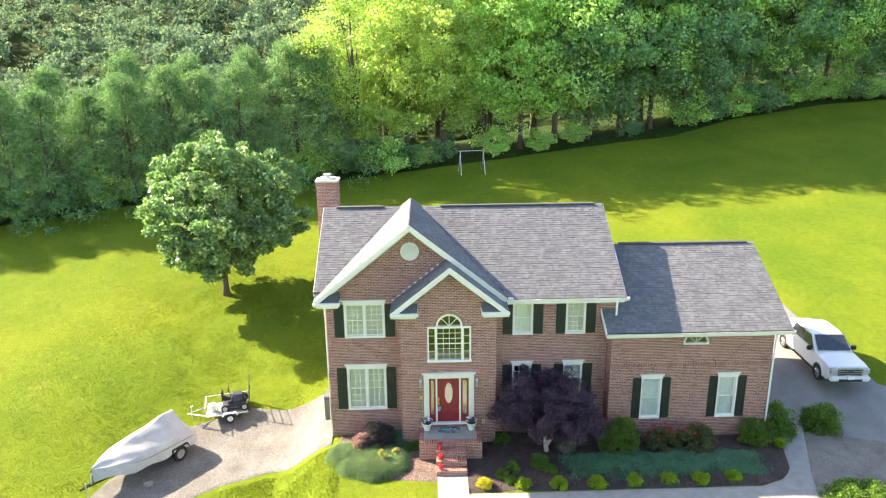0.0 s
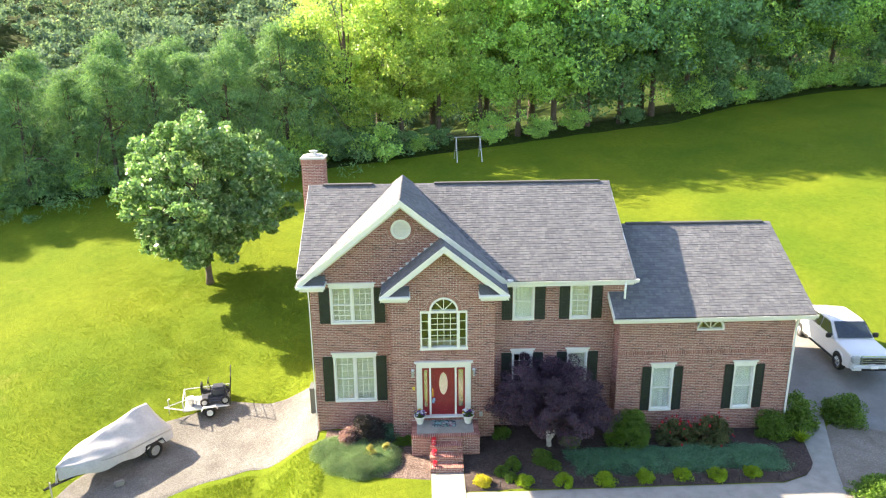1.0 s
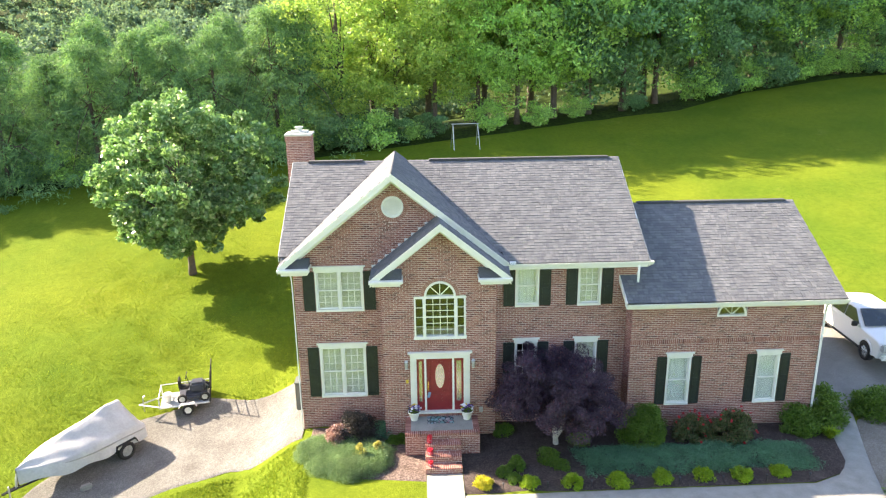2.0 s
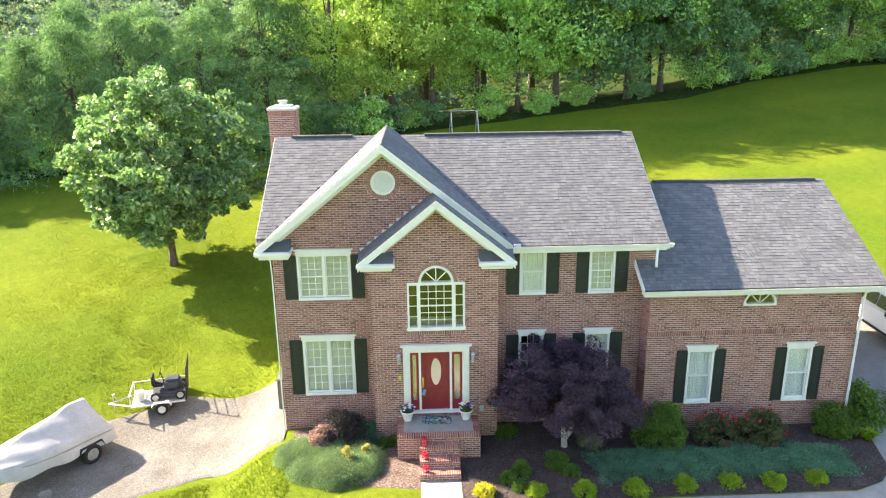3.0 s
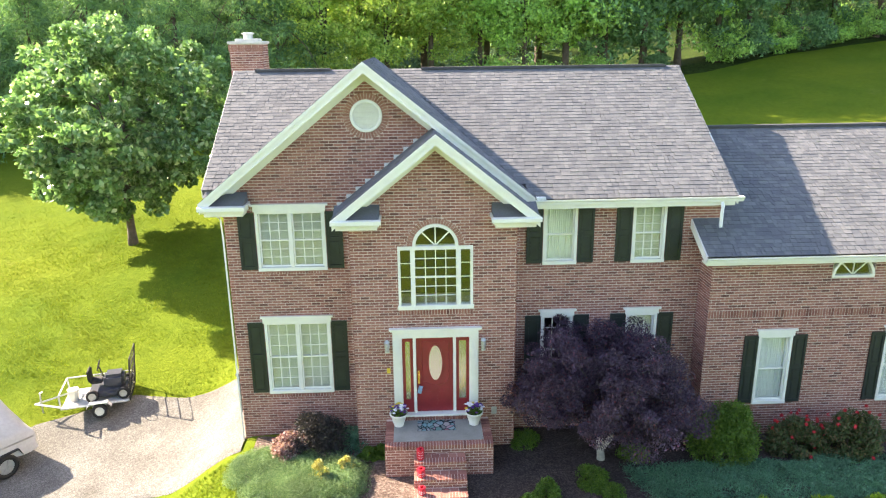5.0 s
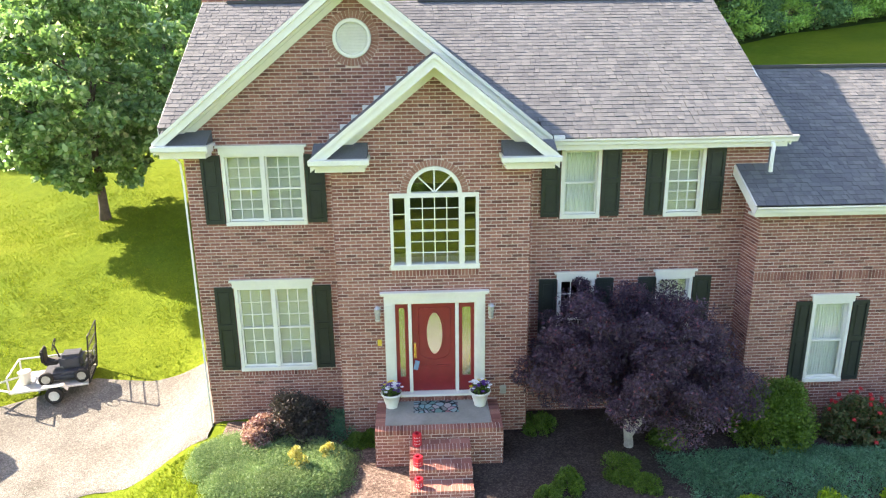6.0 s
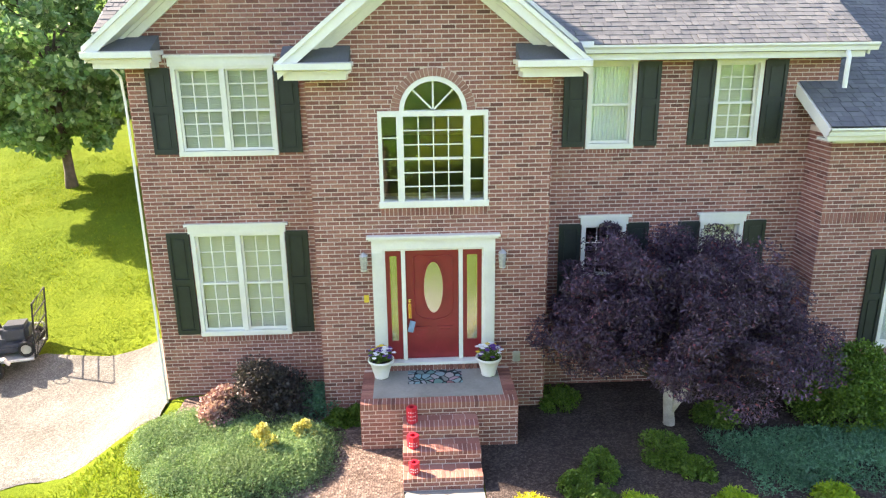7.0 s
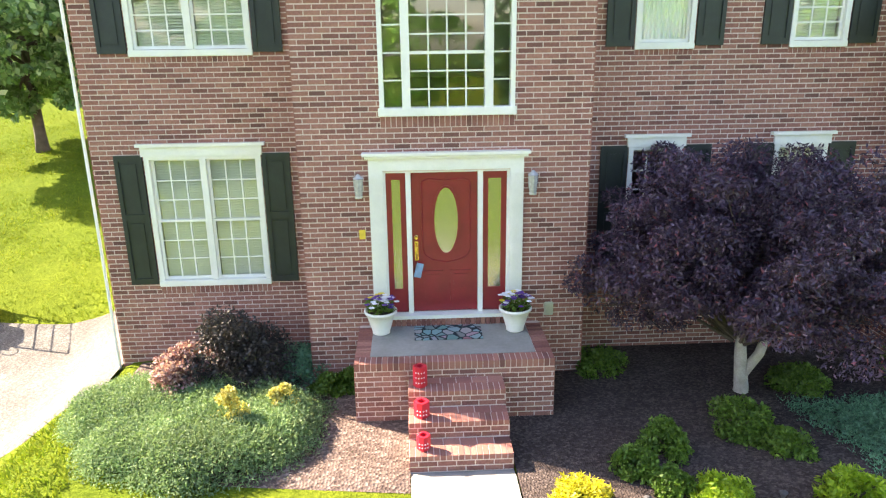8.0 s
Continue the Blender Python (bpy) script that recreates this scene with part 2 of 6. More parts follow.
verts = [(x, y, ground_z(x, y) + 0.05 * noise.noise((x * 0.35, y * 0.35, 0)) + 0.018 * noise.noise((x * 1.3, y * 1.3, 3))) for x in gx for y in (sheared(x, v) for v in gy)]
ny_ = len(gy)
faces = [(i * ny_ + k, (i + 1) * ny_ + k, (i + 1) * ny_ + k + 1, i * ny_ + k + 1) for i in range(len(gx) - 1) for k in range(ny_ - 1)]
me = bpy.data.meshes.new("ground")
me.from_pydata(verts, [], faces)
me.materials.append(M_LAWN)
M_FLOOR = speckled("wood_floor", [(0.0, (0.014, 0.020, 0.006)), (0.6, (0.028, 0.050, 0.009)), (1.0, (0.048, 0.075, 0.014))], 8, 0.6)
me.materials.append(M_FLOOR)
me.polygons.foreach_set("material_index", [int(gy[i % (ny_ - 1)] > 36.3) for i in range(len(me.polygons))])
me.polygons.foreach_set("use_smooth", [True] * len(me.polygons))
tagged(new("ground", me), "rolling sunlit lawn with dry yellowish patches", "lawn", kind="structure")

sheet("gravel_drive", span(-17, -5.06, 0.2),
      lerp([(-17, -12), (-15, -9), (-13.5, -4), (-12, -1.2), (-10, -0.1), (-8, 0.6), (-5.0, 0.25)]),
      lerp([(-17, -6), (-16, -2.6), (-15.2, 0.5), (-14, 3.0), (-12.8, 4.6), (-10, 5.7), (-8, 5.1), (-5.0, 5.5)]), 40, 0.05, M_GRAVEL,
      "pale gravel drive beside the house", "drive")
sheet("garden_bed", span(0.68, 14.2, 0.2), lerp([(0.68, -3.5), (12, -3.45), (14.2, -2.6)]), lerp([(0.68, 0.1), (1.9, 0.1), (2.05, 0.86), (6.7, 0.86), (6.9, 0.3), (14.2, 0.6)]), 24, 0.045, M_MULCH,
      "dark brown mulch bed along the house front", "garden bed")
sheet("mulch_bed", span(-4.7, -0.54, 0.2), lerp([(-4.7, -0.9), (-4.4, -1.8), (-3, -2.45), (-0.54, -2.75)]), lerp([(-5, 0.8), (-0.54, 0.8)]), 20, 0.045, M_MULCH_LIT,
      "brown wood-chip mulch beside the steps, its colour lightened for the sun", "garden bed")
sheet("soil_bed", span(13.6, 20, 0.2), lerp([(13.6, -5.2), (15.4, -6.6), (20, -8)]), lerp([(13.6, -4.55), (14.4, -2.5), (15.6, 0.35), (16.2, 0.9), (20, -0.6)]), 24, 0.035, M_SOIL,
      "bare grey-brown soil bed beside the path", "garden bed")
sheet("concrete_path", span(-0.53, 0.66, 0.1), lerp([(-0.53, -12), (0.66, -12)]), lerp([(-0.53, -2.36), (0.66, -2.36)]), 40, 0.06, M_CONCRETE,
      "pale concrete path to the front steps", "path")
sheet("concrete_path", span(0.67, 13.0, 0.2), lerp([(0.67, -4.85), (13, -4.8)]), lerp([(0.67, -3.55), (12, -3.5), (13, -3.1)]), 8, 0.065, M_CONCRETE,
      "weathered concrete path along the garden bed", "path")
sheet("concrete_path", span(13.0, 15.9, 0.1), lerp([(13, -4.8), (13.7, -4.6), (14.4, -2.6), (15.9, 1.0)]), lerp([(13, -3.1), (13.6, -2.2), (14.6, 1.2), (15.9, 1.6)]), 8, 0.065, M_CONCRETE,
      "weathered concrete path curving to the drive", "path")
sheet("drive", span(13.72, 34, 0.3), lerp([(13.72, 1.2), (16, 1.0), (17, -0.4), (24, -3), (34, -6)]), lerp([(13.72, 14), (19.4, 14), (20.0, 9), (20.6, 3.4), (24, 1.0), (34, -1)]), 20, 0.055, M_ASPHALT,
      "grey concrete drive beside the garage", "drive")

# ---- house ----
house = thing("house", "two-storey red brick house with grey shingle roofs and white trim", "house")
YW, YB, YG, ZB = 0.85, 0.0, 0.12, -1.75
MX0, MX1, MY1 = -5.05, 7.2, 9.35
BX0, BX1 = -1.97, 2.0
GX0, GX1, GY1 = 6.82, 13.65, 8.2
BC, BR = 0.06, 0.54           # arched window's centre and radius
GC, PITCH = -1.5, 0.80        # front gable's centre, steep roofs' pitch
CH, BL = 0.0711, 0.2185       # brick course and length with joint


def slab_wall(name, parent, x0, x1, y0, y1, z0, top, holes, label="", step=0.0):
    """A wall along x with holes (x0, x1, z0, z1 or a height above x) and a top that may follow a gable."""
    cuts = {x0, x1}
    for h in holes:
        cuts.update((h[0], h[1]))
        if callable(h[3]):
            cuts.update(span(h[0], h[1], 0.07))
    if step:
        cuts.update(span(x0, x1, step))
    cuts = sorted(c for c in cuts if x0 <= c <= x1)
    bm = bmesh.new()
    for a, b in zip(cuts, cuts[1:]):
        if b - a < 1e-4:
            continue
        m = (a + b) / 2
        spans = sorted((h[2], h[3](m) if callable(h[3]) else h[3]) for h in holes if h[0] < m < h[1])
        low = z0
        for s, e in spans:
            if s > low:
                box(bm, a, b, y0, y1, low, s)
            low = max(low, e)
        if callable(top):
            prism(bm, [(a, y0, low), (b, y0, low), (b, y0, top(b)), (a, y0, top(a))], (0, y1 - y0, 0))
        else:
            box(bm, a, b, y0, y1, low, top)
    bmesh.ops.remove_doubles(bm, verts=bm.verts[:], dist=0.0002)
    return part(name, bm, M_MORTAR, parent, label)


def brick_mesh(mat):
    bm = bmesh.new()
    box(bm, 0, 1, 0, 1, 0, 1)
    bm.faces.ensure_lookup_table()
    return finish(bm, "brick", mat)


BRICKBOX = brick_mesh(M_BRICK1)


def lay_bricks(parent, items, frame_m=None, singles=None, mat=None):
    """Bricks as joined loose boxes; those for which singles() holds are objects of their own."""
    m = frame_m or Matrix.Identity(4)
    rest = []
    for d in items:
        if singles and singles(d):
            x0, x1, y0, y1, z0, z1 = d
            ob = new("brick", BRICKBOX)
            ob.parent = parent
            ob.matrix_basis = m @ Matrix.LocRotScale((x0, y0, z0), None, (x1 - x0, y1 - y0, z1 - z0))
        else:
            rest.append(d)
    a = np.array(rest, "f")
    x0, x1, y0, y1, z0, z1 = a.T
    c = [np.stack(p, -1) for p in ((x0, y0, z0), (x1, y0, z0), (x1, y0, z1), (x0, y0, z1), (x0, y1, z0), (x1, y1, z0), (x1, y1, z1), (x0, y1, z1))]
    vs = np.stack(c, 1)
    n = len(rest)
    mm = np.array(m)
    vs = vs @ mm[:3, :3].T + mm[:3, 3]
    fidx = np.array([(0, 1, 2, 3), (1, 5, 6, 2), (4, 0, 3, 7), (3, 2, 6, 7), (4, 5, 1, 0)], "i")
    idx = (np.arange(n, dtype="i")[:, None, None] * 8 + fidx[None]).reshape(-1, 4)
    me = bpy.data.meshes.new("bricks")
    me.vertices.add(n * 8)
    me.vertices.foreach_set("co", vs.astype("f").ravel())
    me.loops.add(idx.size)
    me.loops.foreach_set("vertex_index", idx.ravel())
    me.polygons.add(len(idx))
    me.polygons.foreach_set("loop_start", np.arange(len(idx), dtype="i") * 4)
    me.update(calc_edges=True)
    me.polygons.foreach_set("use_smooth", [False] * len(idx))
    me.materials.append(mat or M_BRICK)
    ob = new("bricks", me)
    ob.parent = parent
    return tagged(ob, kind="stuff")


rng = random.Random(7)


def running_bond(x_lo, x_hi, z0, z1, y, holes, proud=0.005, depth=0.02):
    """Brick places on a wall facing -y, between limits that may change with height."""
    out = []
    k = 0
    z = z0
    while z + CH <= z1 + 1e-6:
        zm = z + CH / 2
        lo = x_lo(zm) if callable(x_lo) else x_lo
        hi = x_hi(zm) if callable(x_hi) else x_hi
        blocked = sorted((h[0](zm) if callable(h[0]) else h[0], h[1](zm) if callable(h[1]) else h[1]) for h in holes if h[2] < zm < h[3])
        free, a = [], lo
        for s, e in blocked:
            if s > a:
                free.append((a, min(s, hi)))
            a = max(a, e)
        if a < hi:
            free.append((a, hi))
        base = -20 * BL + (BL / 2 if k % 2 else 0)
        for a, b in free:
            n = math.floor((a - base) / BL)
            x = base + n * BL
            while x < b:
                p, q = max(a, x + 0.0005), min(b, x + BL - 0.013)
                if q - p > 0.008:
                    j = rng.uniform(-0.002, 0.003)
                    out.append((p, q, y - proud - j, y + depth, z + 0.0005, z + CH - 0.0155))
                x += BL
        z += CH
        k += 1
    return out


def course_at(z):
    """The foot of the course whose middle is the first above z."""
    return ZB + CH * math.ceil((z - ZB) / CH - 0.5)


def soldiers(x0, x1, z0, z1, y, proud=0.006):
    """A row of upright bricks."""
    n = max(1, round((x1 - x0) / CH))
    w = (x1 - x0) / n
    return [(x0 + i * w + 0.006, x0 + (i + 1) * w - 0.006, y - proud - rng.uniform(0, 0.003), y + 0.02, z0, z1) for i in range(n)]


def gable_top(x):
    return 8.58 - 0.22 - PITCH * abs(x - GC)


def bay_top(x):
    return 7.06 - 0.22 - PITCH * abs(x - 0.08)


def arch_top(x):
    return 4.36 + math.sqrt(max(0.0, (BR - 0.02) ** 2 - (x - BC) ** 2))


# window openings: x0, x1, z0, z1
W_LL, W_LU = (-4.30, -2.63, 0.26, 2.22), (-4.30, -2.61, 3.63, 5.12)
W_RU1, W_RU2 = (2.77, 3.62, 3.63, 5.10), (5.01, 5.85, 3.63, 5.10)
W_RL1, W_RL2 = (2.78, 3.60, 0.26, 2.22), (4.99, 5.80, 0.26, 2.22)
W_G1, W_G2 = (8.19, 9.06, -0.06, 1.82), (11.46, 12.30, -0.06, 1.84)
W_C, W_DOOR = (-0.84, 0.95, 2.86, 4.38), (-0.86, 0.90, -0.02, 2.06)
FAN = (9.83, 10.89, 3.32)

wall_main = slab_wall("front_wall", house, MX0 + 0.012, MX1, YW, YW + 0.28, ZB, 5.2, [W_LL, W_LU, W_RU1, W_RU2, W_RL1, W_RL2, (BX0 + 0.3, BX1 - 0.3, 2.8, 5.1)], "red-brown brick wall with pale mortar")
bm = bmesh.new()
prism(bm, [(MX0 + 0.02, YW + 0.004, 5.2), (1.98, YW + 0.004, 5.2), (1.98, YW + 0.004, gable_top(1.98)), (GC, YW + 0.004, gable_top(GC)), (MX0 + 0.02, YW + 0.004, gable_top(MX0 + 0.02))], (0, 0.26, 0))
part("gable_wall", bm, M_MORTAR, house)
wall_bay = slab_wall("entry_wall", house, BX0 + 0.012, BX1 - 0.012, YB, YB + 0.28, ZB, lambda x: bay_top(x), [W_C, (BC - BR + 0.02, BC + BR - 0.02, 4.3, arch_top), W_DOOR], "red-brown brick entrance bay", step=0.24)
boxes("bay_side_wall", M_MORTAR, house, (BX0 + 0.012, BX0 + 0.25, YB + 0.28, YW, ZB, 5.2), (BX1 - 0.25, BX1 - 0.012, YB + 0.28, YW, ZB, 5.2))
wall_gar = slab_wall("garage_wall", house, GX0, GX1, YG, YG + 0.28, ZB, 3.95, [W_G1, W_G2, (FAN[0], FAN[1], FAN[2], FAN[2] + 0.52)], "red-brown brick garage wing")
boxes("garage_side_wall", M_MORTAR, house, (GX0, GX0 + 0.25, YG + 0.28, YW, ZB, 3.95))
boxes("garage_side_wall", M_MORTAR, house, (GX1 - 0.25, GX1, YG + 0.28, GY1, ZB, 3.95))
boxes("rear_wall", M_MORTAR, house, (MX0, MX1, MY1 - 0.28, MY1, ZB, 5.2), (MX1, GX1, GY1 - 0.28, GY1, ZB, 3.95))
for name, x0 in (("side_wall", MX0), ("side_wall", MX1 - 0.25)):
    bm = bmesh.new()
    prism(bm, [(x0, YW + 0.28, ZB), (x0, MY1 - 0.28, ZB), (x0, MY1 - 0.28, 5.2), (x0, 5.1, 7.95), (x0, YW + 0.28, 5.32)], (0.25, 0, 0))
    part(name, bm, M_MORTAR, house)
bm = bmesh.new()
prism(bm, [(GX1 - 0.25, YG + 0.28, 3.96), (GX1 - 0.25, GY1 - 0.05, 3.96), (GX1 - 0.25, 4.15, 6.3)], (0.25, 0, 0))
part("garage_gable", bm, M_MORTAR, house)
# inner floors coloured dark so the rooms behind the glass look unlit
M_INSIDE = plain("dark_interior", (0.05, 0.035, 0.025), 0.6, 0.2, 3)
boxes("floor_slab", M_INSIDE, house, (MX0 + 0.26, MX1 - 0.26, YW + 0.29, MY1 - 0.3, 2.5, 2.8), (MX0 + 0.26, MX1 - 0.26, YW + 0.29, MY1 - 0.3, -0.35, -0.05))

# ---- roofs ----
shrng = random.Random(11)


def shingle_mesh():
    bm = bmesh.new()
    v = [bm.verts.new(p) for p in ((0, 0, 0), (1, 0, 0), (1, 1, 0), (0, 1, 0), (0, 0, 1), (1, 0, 1), (1, 1, 0.15), (0, 1, 0.15))]
    for f in ((4, 5, 6, 7), (0, 1, 5, 4), (1, 2, 6, 5), (3, 0, 4, 7)):
        bm.faces.new([v[i] for i in f])
    return finish(bm, "shingle", M_SHINGLE1)


SHINGLEBOX = shingle_mesh()


def shingled(parent, origin, u, v, width, length, inside=None, singles=0):
    """Rows of shingle tabs on a roof plane: u along the eave, v up the slope."""
    o, u, v = Vector(origin), Vector(u).normalized(), Vector(v).normalized()
    nrm = u.cross(v).normalized()
    if nrm.z < 0:
        nrm = -nrm
    rows = int(length / 0.135)
    rot = Matrix((u, v, nrm)).transposed().to_4x4()
    vs, made = [], 0
    for r in range(rows + 1):
        b = r * 0.135
        x = -shrng.uniform(0, 0.3)
        while x < width:
            w = shrng.choice((0.1, 0.13, 0.16, 0.2, 0.24))
            a0, a1 = max(0, x), min(width, x + w - 0.012)
            x += w
            if a1 - a0 < 0.03 or (inside and not inside((a0 + a1) / 2, b + 0.07)):
                continue
            l = min(0.29, length - b + 0.02)
            h = shrng.choice((0.014, 0.017, 0.020))
            if made < singles:
                ob = new("shingle", SHINGLEBOX)
                ob.parent = parent
                ob.matrix_basis = Matrix.Translation(o + u * a0 + v * b) @ rot @ Matrix.Diagonal((a1 - a0, l, h, 1))
                made += 1
                continue
            p = [o + u * a + v * c + nrm * e for a, c, e in ((a0, b, 0), (a1, b, 0), (a1, b + l, 0), (a0, b + l, 0), (a0, b, h), (a1, b, h), (a1, b + l, h * 0.15), (a0, b + l, h * 0.15))]
            vs.append([tuple(q) for q in p])
    a = np.array(vs, "f")
    n = len(a)
    fidx = np.array([(4, 5, 6, 7), (0, 1, 5, 4), (1, 2, 6, 5), (3, 0, 4, 7)], "i")
    idx = (np.arange(n, dtype="i")[:, None, None] * 8 + fidx[None]).reshape(-1, 4)
    me = bpy.data.meshes.new("shingles")
    me.vertices.add(n * 8)
    me.vertices.foreach_set("co", a.ravel())
    me.loops.add(idx.size)
    me.loops.foreach_set("vertex_index", idx.ravel())
    me.polygons.add(len(idx))
    me.polygons.foreach_set("loop_start", np.arange(len(idx), dtype="i") * 4)
    me.update(calc_edges=True)
    me.polygons.foreach_set("use_smooth", [False] * len(idx))
    me.materials.append(M_SHINGLE)
    ob = new("shingles", me)
    ob.parent = parent
    return tagged(ob, kind="stuff")


M_DECK = plain("roof_felt", (0.13, 0.125, 0.13), 0.9, 0.2, 3)


def roof_y(name, xc, half, y0, y1, zr, label=""):
    """A gable roof with its ridge along y."""
    bm = bmesh.new()
    ze = zr - half * PITCH
    prism(bm, [(xc - half, y0, ze), (xc, y0, zr), (xc + half, y0, ze), (xc + half, y0, ze - 0.12), (xc, y0, zr - 0.15), (xc - half, y0, ze - 0.12)], (0, y1 - y0, 0))
    return part(name, bm, M_DECK, house, label)


ME = (0.42, 5.36)
MR = (5.1, 8.25)
RX0, RX1 = -5.5, 7.4
bm = bmesh.new()
ms = (MR[1] - ME[1]) / (MR[0] - ME[0])
for x0, x1, ya in ((RX0, 2.3, YW + 0.05), (2.3, RX1, ME[0])):
    za, zb = ME[1] + ms * (ya - ME[0]), MR[1] - (9.8 - MR[0]) * ms
    prism(bm, [(x0, ya, za), (x0, MR[0], MR[1]), (x0, 9.8, zb), (x0, 9.8, zb - 0.14), (x0, MR[0], MR[1] - 0.16), (x0, ya, za - 0.14)], (x1 - x0, 0, 0))
main_roof = part("main_roof", bm, M_DECK, house, "grey asphalt shingle roof")
gable_roof = roof_y("gable_roof", GC, 3.95, 0.35, 5.45, 8.58, "grey asphalt shingle gable roof")
bay_roof = roof_y("entry_roof", 0.08, 2.36, -0.5, 3.2, 7.06, "grey asphalt shingle gable over the entrance")
GE, GR = (-0.28, 4.04), (4.15, 6.55)
GRX0, GRX1 = 6.5, 14.2
bm = bmesh.new()
sl = (GR[1] - GE[1]) / (GR[0] - GE[0])
for x0, x1, ytop in ((GRX0, MX1 + 0.001, YW), (MX1 + 0.001, GRX1, GR[0])):
    zt = GE[1] + sl * (ytop - GE[0])
    prism(bm, [(x0, GE[0], GE[1]), (x0, ytop, zt), (x0, ytop, zt - 0.14), (x0, GE[0], GE[1] - 0.14)], (x1 - x0, 0, 0))
prism(bm, [(MX1, GR[0], GR[1]), (MX1, GY1 + 0.4, GE[1]), (MX1, GY1 + 0.4, GE[1] - 0.14), (MX1, GR[0], GR[1] - 0.14)], (GRX1 - MX1, 0, 0))
garage_roof = part("garage_roof", bm, M_DECK, house, "grey asphalt shingle garage roof")

mv = (0, MR[0] - ME[0], MR[1] - ME[1])
ml = Vector(mv).length


def clear_of_gable(a, b):
    x, y, z = RX0 + a, ME[0] + b * mv[1] / ml, ME[1] + b * mv[2] / ml
    return (x > 2.3 or y > YW + 0.06) and z > 8.58 - PITCH * abs(x - GC) - 0.02 and (x < GC or z > 7.06 - PITCH * abs(x - 0.08) - 0.02 or x > 2.5)


shingled(main_roof, (RX0, ME[0] - 0.03, ME[1] + 0.005), (1, 0, 0), mv, RX1 - RX0, ml, clear_of_gable, 150)
gv = (0, GR[0] - GE[0], GR[1] - GE[1])
gl = Vector(gv).length
shingled(garage_roof, (GRX0, GE[0] - 0.03, GE[1] + 0.005), (1, 0, 0), gv, GRX1 - GRX0, gl,
         lambda a, b: a > MX1 - GRX0 or GE[0] + b * gv[1] / gl < YW - 0.03, 120)
h = 3.95
hl = math.hypot(h, h * PITCH)
shingled(gable_roof, (GC - h, 5.45, 8.58 - h * PITCH + 0.005), (0, -1, 0), (1, 0, PITCH), 5.12, hl)
shingled(gable_roof, (GC + h, 0.33, 8.58 - h * PITCH + 0.005), (0, 1, 0), (-1, 0, PITCH), 5.12, hl)
h = 2.36
hl = math.hypot(h, h * PITCH)
shingled(bay_roof, (0.08 - h, 0.84, 7.06 - h * PITCH + 0.005), (0, -1, 0), (1, 0, PITCH), 1.36, hl)
shingled(bay_roof, (0.08 + h, -0.52, 7.06 - h * PITCH + 0.005), (0, 1, 0), (-1, 0, PITCH), 3.7, hl)


def ridge_cap(parent, a, b, spread, drop):
    """Folded caps along a ridge, overlapping."""
    a, b = Vector(a), Vector(b)
    n = int((b - a).length / 0.25)
    d = (b - a) / n
    side = d.cross(Vector((0, 0, 1))).normalized() * spread
    bm = bmesh.new()
    for i in range(n):
        p, q = a + d * i + Vector((0, 0, 0.022)), a + d * (i + 1.15) + Vector((0, 0, 0.010))
        dz = Vector((0, 0, drop))
        for s in (side, -side):
            bm.faces.new([bm.verts.new(c) for c in (p, q, q + s - dz, p + s - dz)])
        bm.faces.new([bm.verts.new(c) for c in (p, p + side - dz, p + side - dz - Vector((0, 0, 0.02)), p - Vector((0, 0, 0.02)))])
    return part("ridge_cap", bm, M_SHINGLE, parent)


ridge_cap(main_roof, (RX0, MR[0], MR[1]), (RX1, MR[0], MR[1]), 0.15, 0.09)
ridge_cap(garage_roof, (MX1 + 0.05, GR[0], GR[1]), (GRX1, GR[0], GR[1]), 0.15, 0.085)
ridge_cap(gable_roof, (GC, 0.33, 8.58), (GC, 5.45, 8.58), 0.14, 0.11)
ridge_cap(bay_roof, (0.08, -0.52, 7.06), (0.08, 1.0, 7.06), 0.14, 0.11)
M_VENT = plain("ridge_vent", (0.06, 0.06, 0.065), 0.8, 0.2, 5)
for x0, x1 in ((-4.9, -2.75), (-0.15, 7.0)):
    boxes("ridge_vent", M_VENT, main_roof, (x0, x1, MR[0] - 0.13, MR[0] + 0.13, MR[1] - 0.03, MR[1] + 0.055), bevel=0.02)
boxes("ridge_vent", M_VENT, garage_roof, (8.0, 13.9, GR[0] - 0.13, GR[0] + 0.13, GR[1] - 0.03, GR[1] + 0.055), bevel=0.02)


# ---- trim ----
M_FLASH = plain("flashing_metal", (0.72, 0.74, 0.76), 0.4, 0.08, 8, 0.2)
for k in range(1, 10):
    xa, za = 0.08 - 0.235 * k, 7.06 - PITCH * 0.235 * k
    boxes("step_flashing", M_FLASH, bay_roof, (xa - 0.255, xa, YW - 0.022, YW - 0.008, za - PITCH * 0.235 - 0.03, za - 0.07))


def rake(parent, xc, half, zr, y0, y1, extra=0.0):
    """White boards along a steep gable: fascia, soffit and frieze on both slopes."""
    for s in (-1, 1):
        def line(name, d0, d1, ya, yb, half=half):
            bm = bmesh.new()
            prism(bm, [(xc, ya, zr - d0), (xc + s * half, ya, zr - d0 - half * PITCH), (xc + s * half, ya, zr - d1 - half * PITCH), (xc, ya, zr - d1)], (0, yb - ya, 0))
            part(name, bm, M_WHITE, parent)
        line("fascia_board", -0.005, 0.24, y0 - 0.045, y0 - 0.002)
        line("drip_edge", -0.012, 0.07, y0 - 0.085, y0 - 0.047)
        line("soffit", 0.16, 0.20, y0, y1 + 0.0)
        line("frieze_board", 0.20, 0.42, y1 - 0.06, y1 - 0.004, half - 0.4)
        line("bed_moulding", 0.20, 0.27, y1 - 0.11, y1 - 0.062, half - 0.4)


rake(gable_roof, GC, 3.95, 8.58, 0.35, YW)
